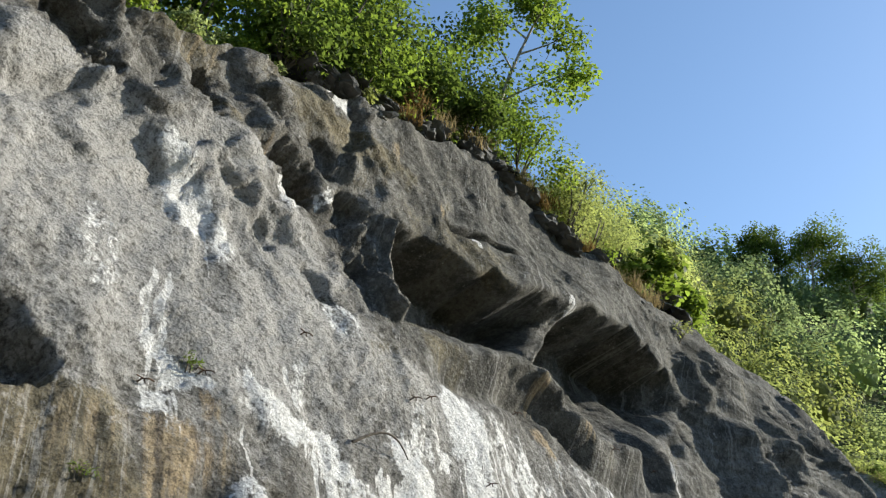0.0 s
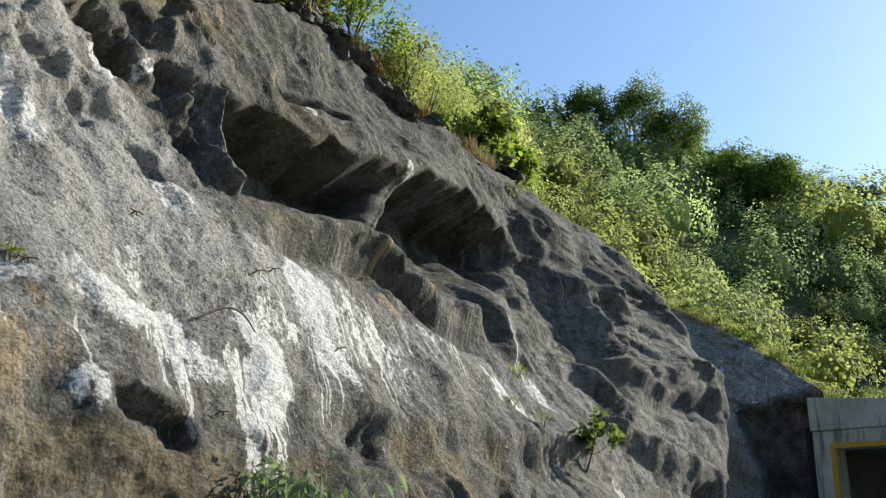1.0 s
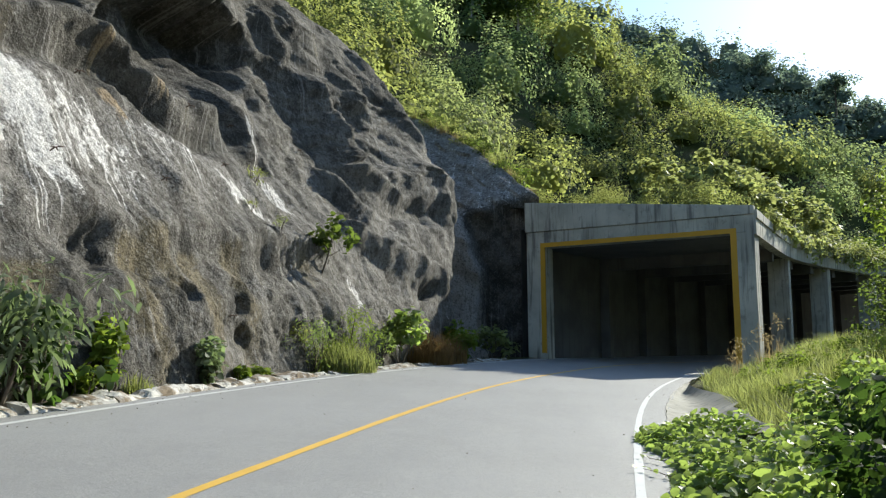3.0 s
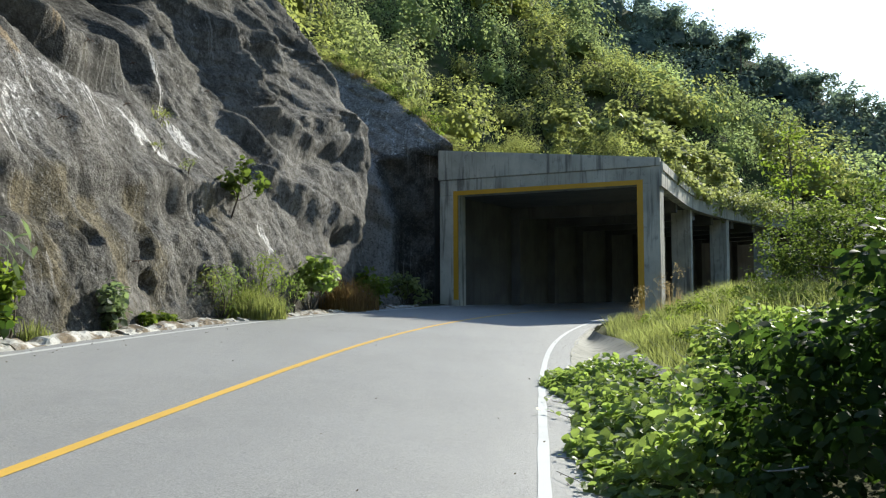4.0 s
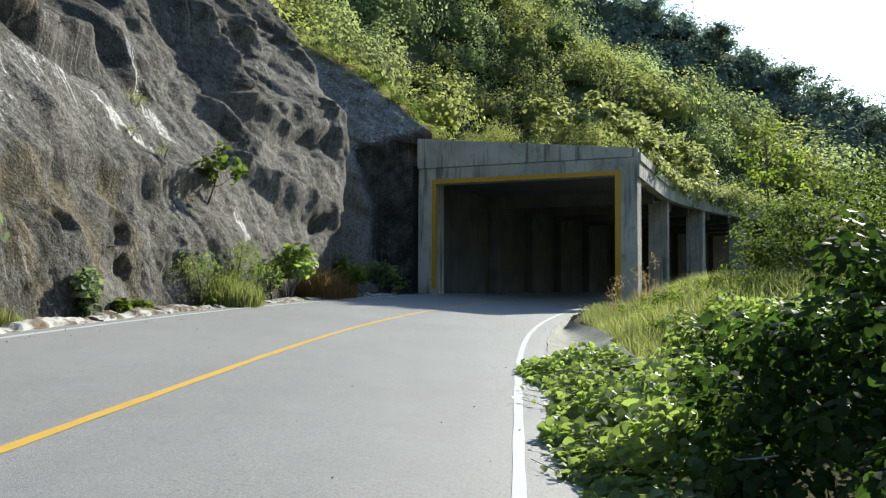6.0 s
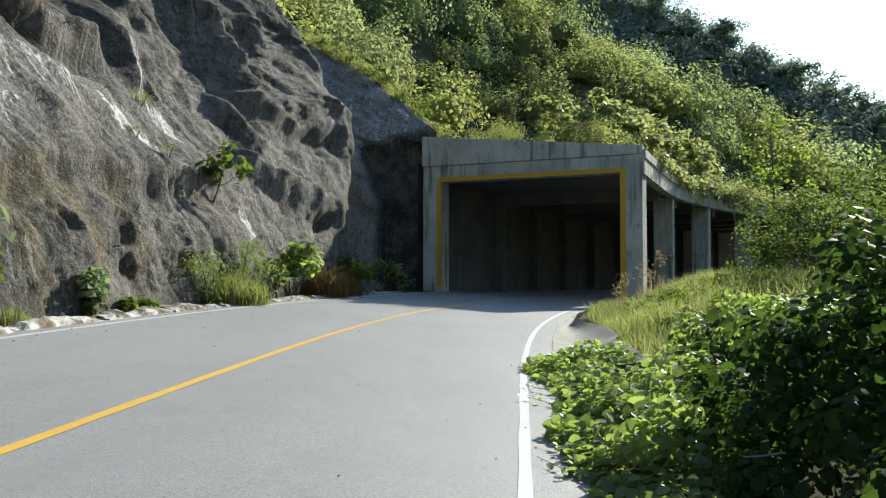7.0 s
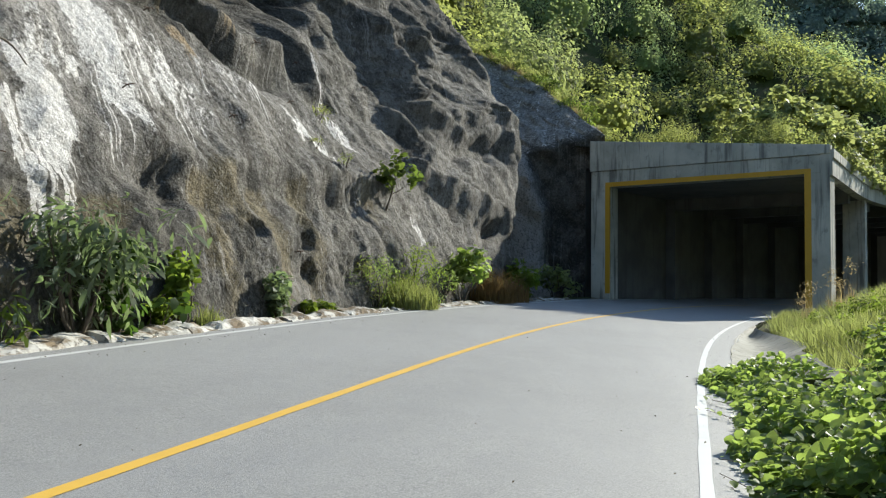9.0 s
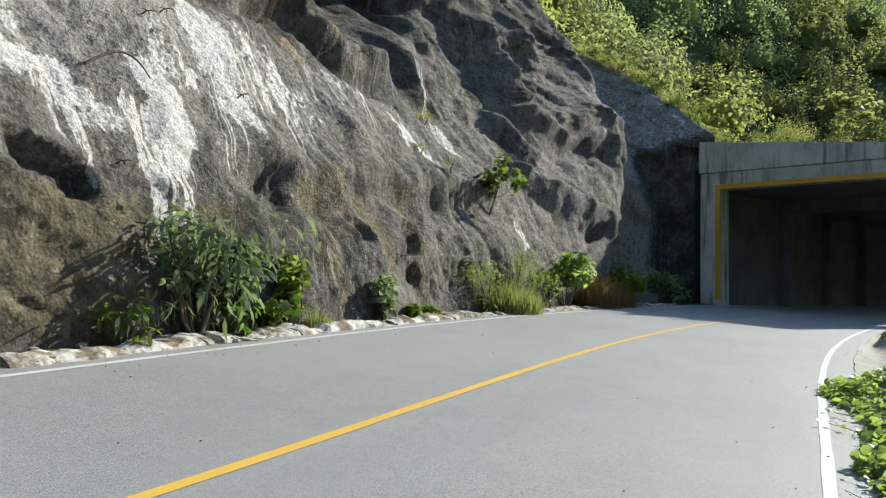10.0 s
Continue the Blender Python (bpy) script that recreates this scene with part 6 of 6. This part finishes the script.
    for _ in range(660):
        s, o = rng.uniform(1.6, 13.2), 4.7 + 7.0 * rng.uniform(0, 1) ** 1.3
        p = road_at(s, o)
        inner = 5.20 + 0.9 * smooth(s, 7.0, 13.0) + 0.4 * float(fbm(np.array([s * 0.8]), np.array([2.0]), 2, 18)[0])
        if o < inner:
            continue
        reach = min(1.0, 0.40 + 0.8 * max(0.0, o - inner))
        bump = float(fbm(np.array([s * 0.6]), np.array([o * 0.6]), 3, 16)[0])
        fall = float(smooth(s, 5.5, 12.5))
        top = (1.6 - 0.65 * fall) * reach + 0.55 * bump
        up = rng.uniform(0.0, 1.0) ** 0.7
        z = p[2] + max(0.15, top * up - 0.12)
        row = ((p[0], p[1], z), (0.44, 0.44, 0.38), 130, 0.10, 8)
        # sun and shade by colour: high clumps get the light leaf, others the dark
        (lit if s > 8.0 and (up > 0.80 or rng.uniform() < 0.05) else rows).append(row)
    foliage("roadside_thicket", rows, LEAF_DARK, "dense green thicket beside the road, shade in its dark leaf colour", "bushes", LEAF_MID)
    foliage("sunlit_vine_top", lit, LEAF_VINE, "green vine over the roadside thicket, sunlit top in lighter leaf colour", "vine", LEAF_MID)
    for k in range(14):
        s0, o0 = rng.uniform(5.5, 12), rng.uniform(4.9, 6.2)
        p0 = road_at(s0, o0, rng.uniform(0.2, 0.6))
        tip = p0 + np.array([-rng.uniform(0.15, 0.3), rng.normal(0, 0.18), rng.uniform(-0.1, 0.3)])
        twig = thing("bare_twig", tuple(p0), "dry pale twig sticking out of the thicket", "twig", "bare twigs")
        v, f = joined([tube(bent((0, 0, 0), tip - p0, 0.06, 5), np.linspace(0.007, 0.003, 5), 4), tube(bent((tip - p0) * 0.6, (tip - p0) * 0.9 + rng.normal(0, 0.1, 3), 0.02, 3), np.linspace(0.004, 0.002, 3), 4)])
        mesh_of("stem", v, f, BARK_PALE, twig)
    rows = []
    for _ in range(24):
        s, o = rng.uniform(12.5, 20), rng.uniform(8.2, 13)
        p = road_at(s, o)
        rows.append(((p[0], p[1], float(land(p[0], p[1])) + rng.uniform(0.05, 0.3)), (0.6, 0.6, 0.35), 170, 0.12, 7))
    for _ in range(60):
        s = rng.uniform(14.5, 29)
        p = road_at(s, rng.uniform(6.4, 9.2) - 0.9 * float(smooth(s, 21, 26)))
        rows.append(((p[0], p[1], float(land(p[0], p[1])) + rng.uniform(0.12, 0.4)), (0.45, 0.45, 0.34), 150, 0.085, 7))
    foliage("bank_weeds", rows, LEAF_FRESH, "mixed green weeds on the bank", "weeds", LEAF_MID)


right_verge()


def valley_trees():
    for x, y, top, rad, hh, n in ((10.2, 24.0, 3.4, 1.5, 0.8, 2600), (9.6, 21.0, 3.6, 1.8, 0.9, 3600), (10.4, 18.2, 4.3, 1.8, 1.0, 3600), (9.2, 14.2, 4.0, 1.6, 1.0, 3600), (8.2, 12.2, 3.9, 1.5, 1.0, 3400), (10.6, 12.0, 5.4, 2.0, 1.3, 4500), (8.2, 9.4, 5.7, 2.3, 1.5, 6000),
                                  (13.4, 25.0, 4.2, 2.0, 1.1, 3000), (13.6, 20.5, 4.6, 2.0, 1.2, 3000), (15.5, 30.0, 4.6, 2.2, 1.3, 2600), (19.0, 36.0, 5.2, 2.4, 1.5, 2200)):
        z = float(land(x, y))
        tree((x, y, z), max(2.5, top - z + 0.2), (rad, hh), 0.075 if y < 16 else 0.10, int(n * 1.25), LEAF_TREE, "dark green many-branched tree below the road bank", 0.06, bark=BARK_DARK, bare=0.25, limbs=12, group="trees below the bank", spread=0.38, shape=LEAF_MID)
    for x, y, top in ((22.4, 55.7, 12.6), (20.5, 40.0, 5.6), (25.0, 47.0, 6.5), (30.0, 58.0, 8.0)):
        z = float(land(x, y))
        tree((x, y, z), top - z, (2.2, 1.5), 0.34, 700, LEAF_FRESH, "spreading tree rising behind the shed", 0.12, bark=BARK_DARK, bare=0.6, limbs=8, group="trees below the bank")


valley_trees()


def road_litter():
    """Scattered dry leaves and crumbs on the asphalt, thickest beside the kerb and the verge."""
    n = 420
    s = rng.uniform(-2, 30, n)
    side = rng.uniform(0, 1, n)
    o = np.where(side < 0.5, -3.95 + 0.9 * rng.uniform(0, 1, n) ** 2.2, np.where(side < 0.72, 3.95 - 0.8 * rng.uniform(0, 1, n) ** 2.2, rng.uniform(-3.6, 3.6, n)))
    b = road_at(s, o, 0.012)
    ups = np.stack([rng.normal(0, 0.3, n), rng.normal(0, 0.3, n), np.ones(n)], -1)
    v, f = leaves(b, ups, rng.uniform(0.010, 0.032, n), LEAF_MID, 0.1)
    ob = mesh_of("road_litter", v, f, LITTER, None, {"tint": np.repeat(rng.uniform(0, 1, n), 6)})
    tagged(ob, "scattered dry leaves and crumbs on the asphalt", "litter", kind="stuff")


road_litter()


def rebars():
    """Rusty anchor bars that stick out of the sprayed face, and a dead branch caught on it."""
    for k, (s, h, tilt) in enumerate(((2.9, 6.0, 0.1), (4.9, 5.1, 0.2), (11.0, 7.5, -0.1), (14.0, 8.0, 0.15), (8.3, 5.2, 0.0), (18.6, 8.4, 0.2), (9.3, 2.4, 0.1), (-2.2, 4.7, 0.0), (-1.4, 5.0, 0.1), (0.5, 6.4, -0.1), (3.4, 6.2, 0.2), (1.45, 3.44, 0.0), (7.0, 7.3, 0.1), (12.2, 6.4, 0.0))):
        p, out = cliff_point(s, h)
        side = np.array([0.16, 0.98, tilt])
        line = np.array([p - out * 0.05, p + out * 0.09 + side * 0.03, p + out * 0.13 + side * 0.12, p + out * 0.12 + side * 0.2])
        v, f = tube(line - p, [0.013, 0.013, 0.012, 0.010], 5)
        bar = thing("anchor_bar", p, "short rusty anchor bar sticking out of the rock face", "anchor bar", "anchor bars")
        mesh_of("bar", v, f, RUST, bar)
        v, f = tube(np.array([out * 0.09 - side * 0.06 + np.array([0, 0, 0.02]), out * 0.10 + side * 0.06, out * 0.09 + side * 0.1 - np.array([0, 0, 0.05])]), [0.010, 0.011, 0.008], 5)
        mesh_of("cross_bar", v, f, RUST, bar)
    p, out = cliff_point(2.0, 4.9)
    side = np.array([0.16, 0.98, 0.0])
    arc = [p + out * (0.12 + 0.1 * math.sin(a)) + side * (-0.62 + 0.42 * a) + np.array([0, 0, 0.28 * math.sin(a) - 0.12]) for a in np.linspace(0, 2.9, 9)]
    v, f = tube(np.array(arc) - p, np.linspace(0.03, 0.01, 9), 6)
    root = thing("dead_branch", p, "curved dead branch caught on the rock face", "branch")
    mesh_of("branch", v, f, BARK_DARK, root)


rebars()
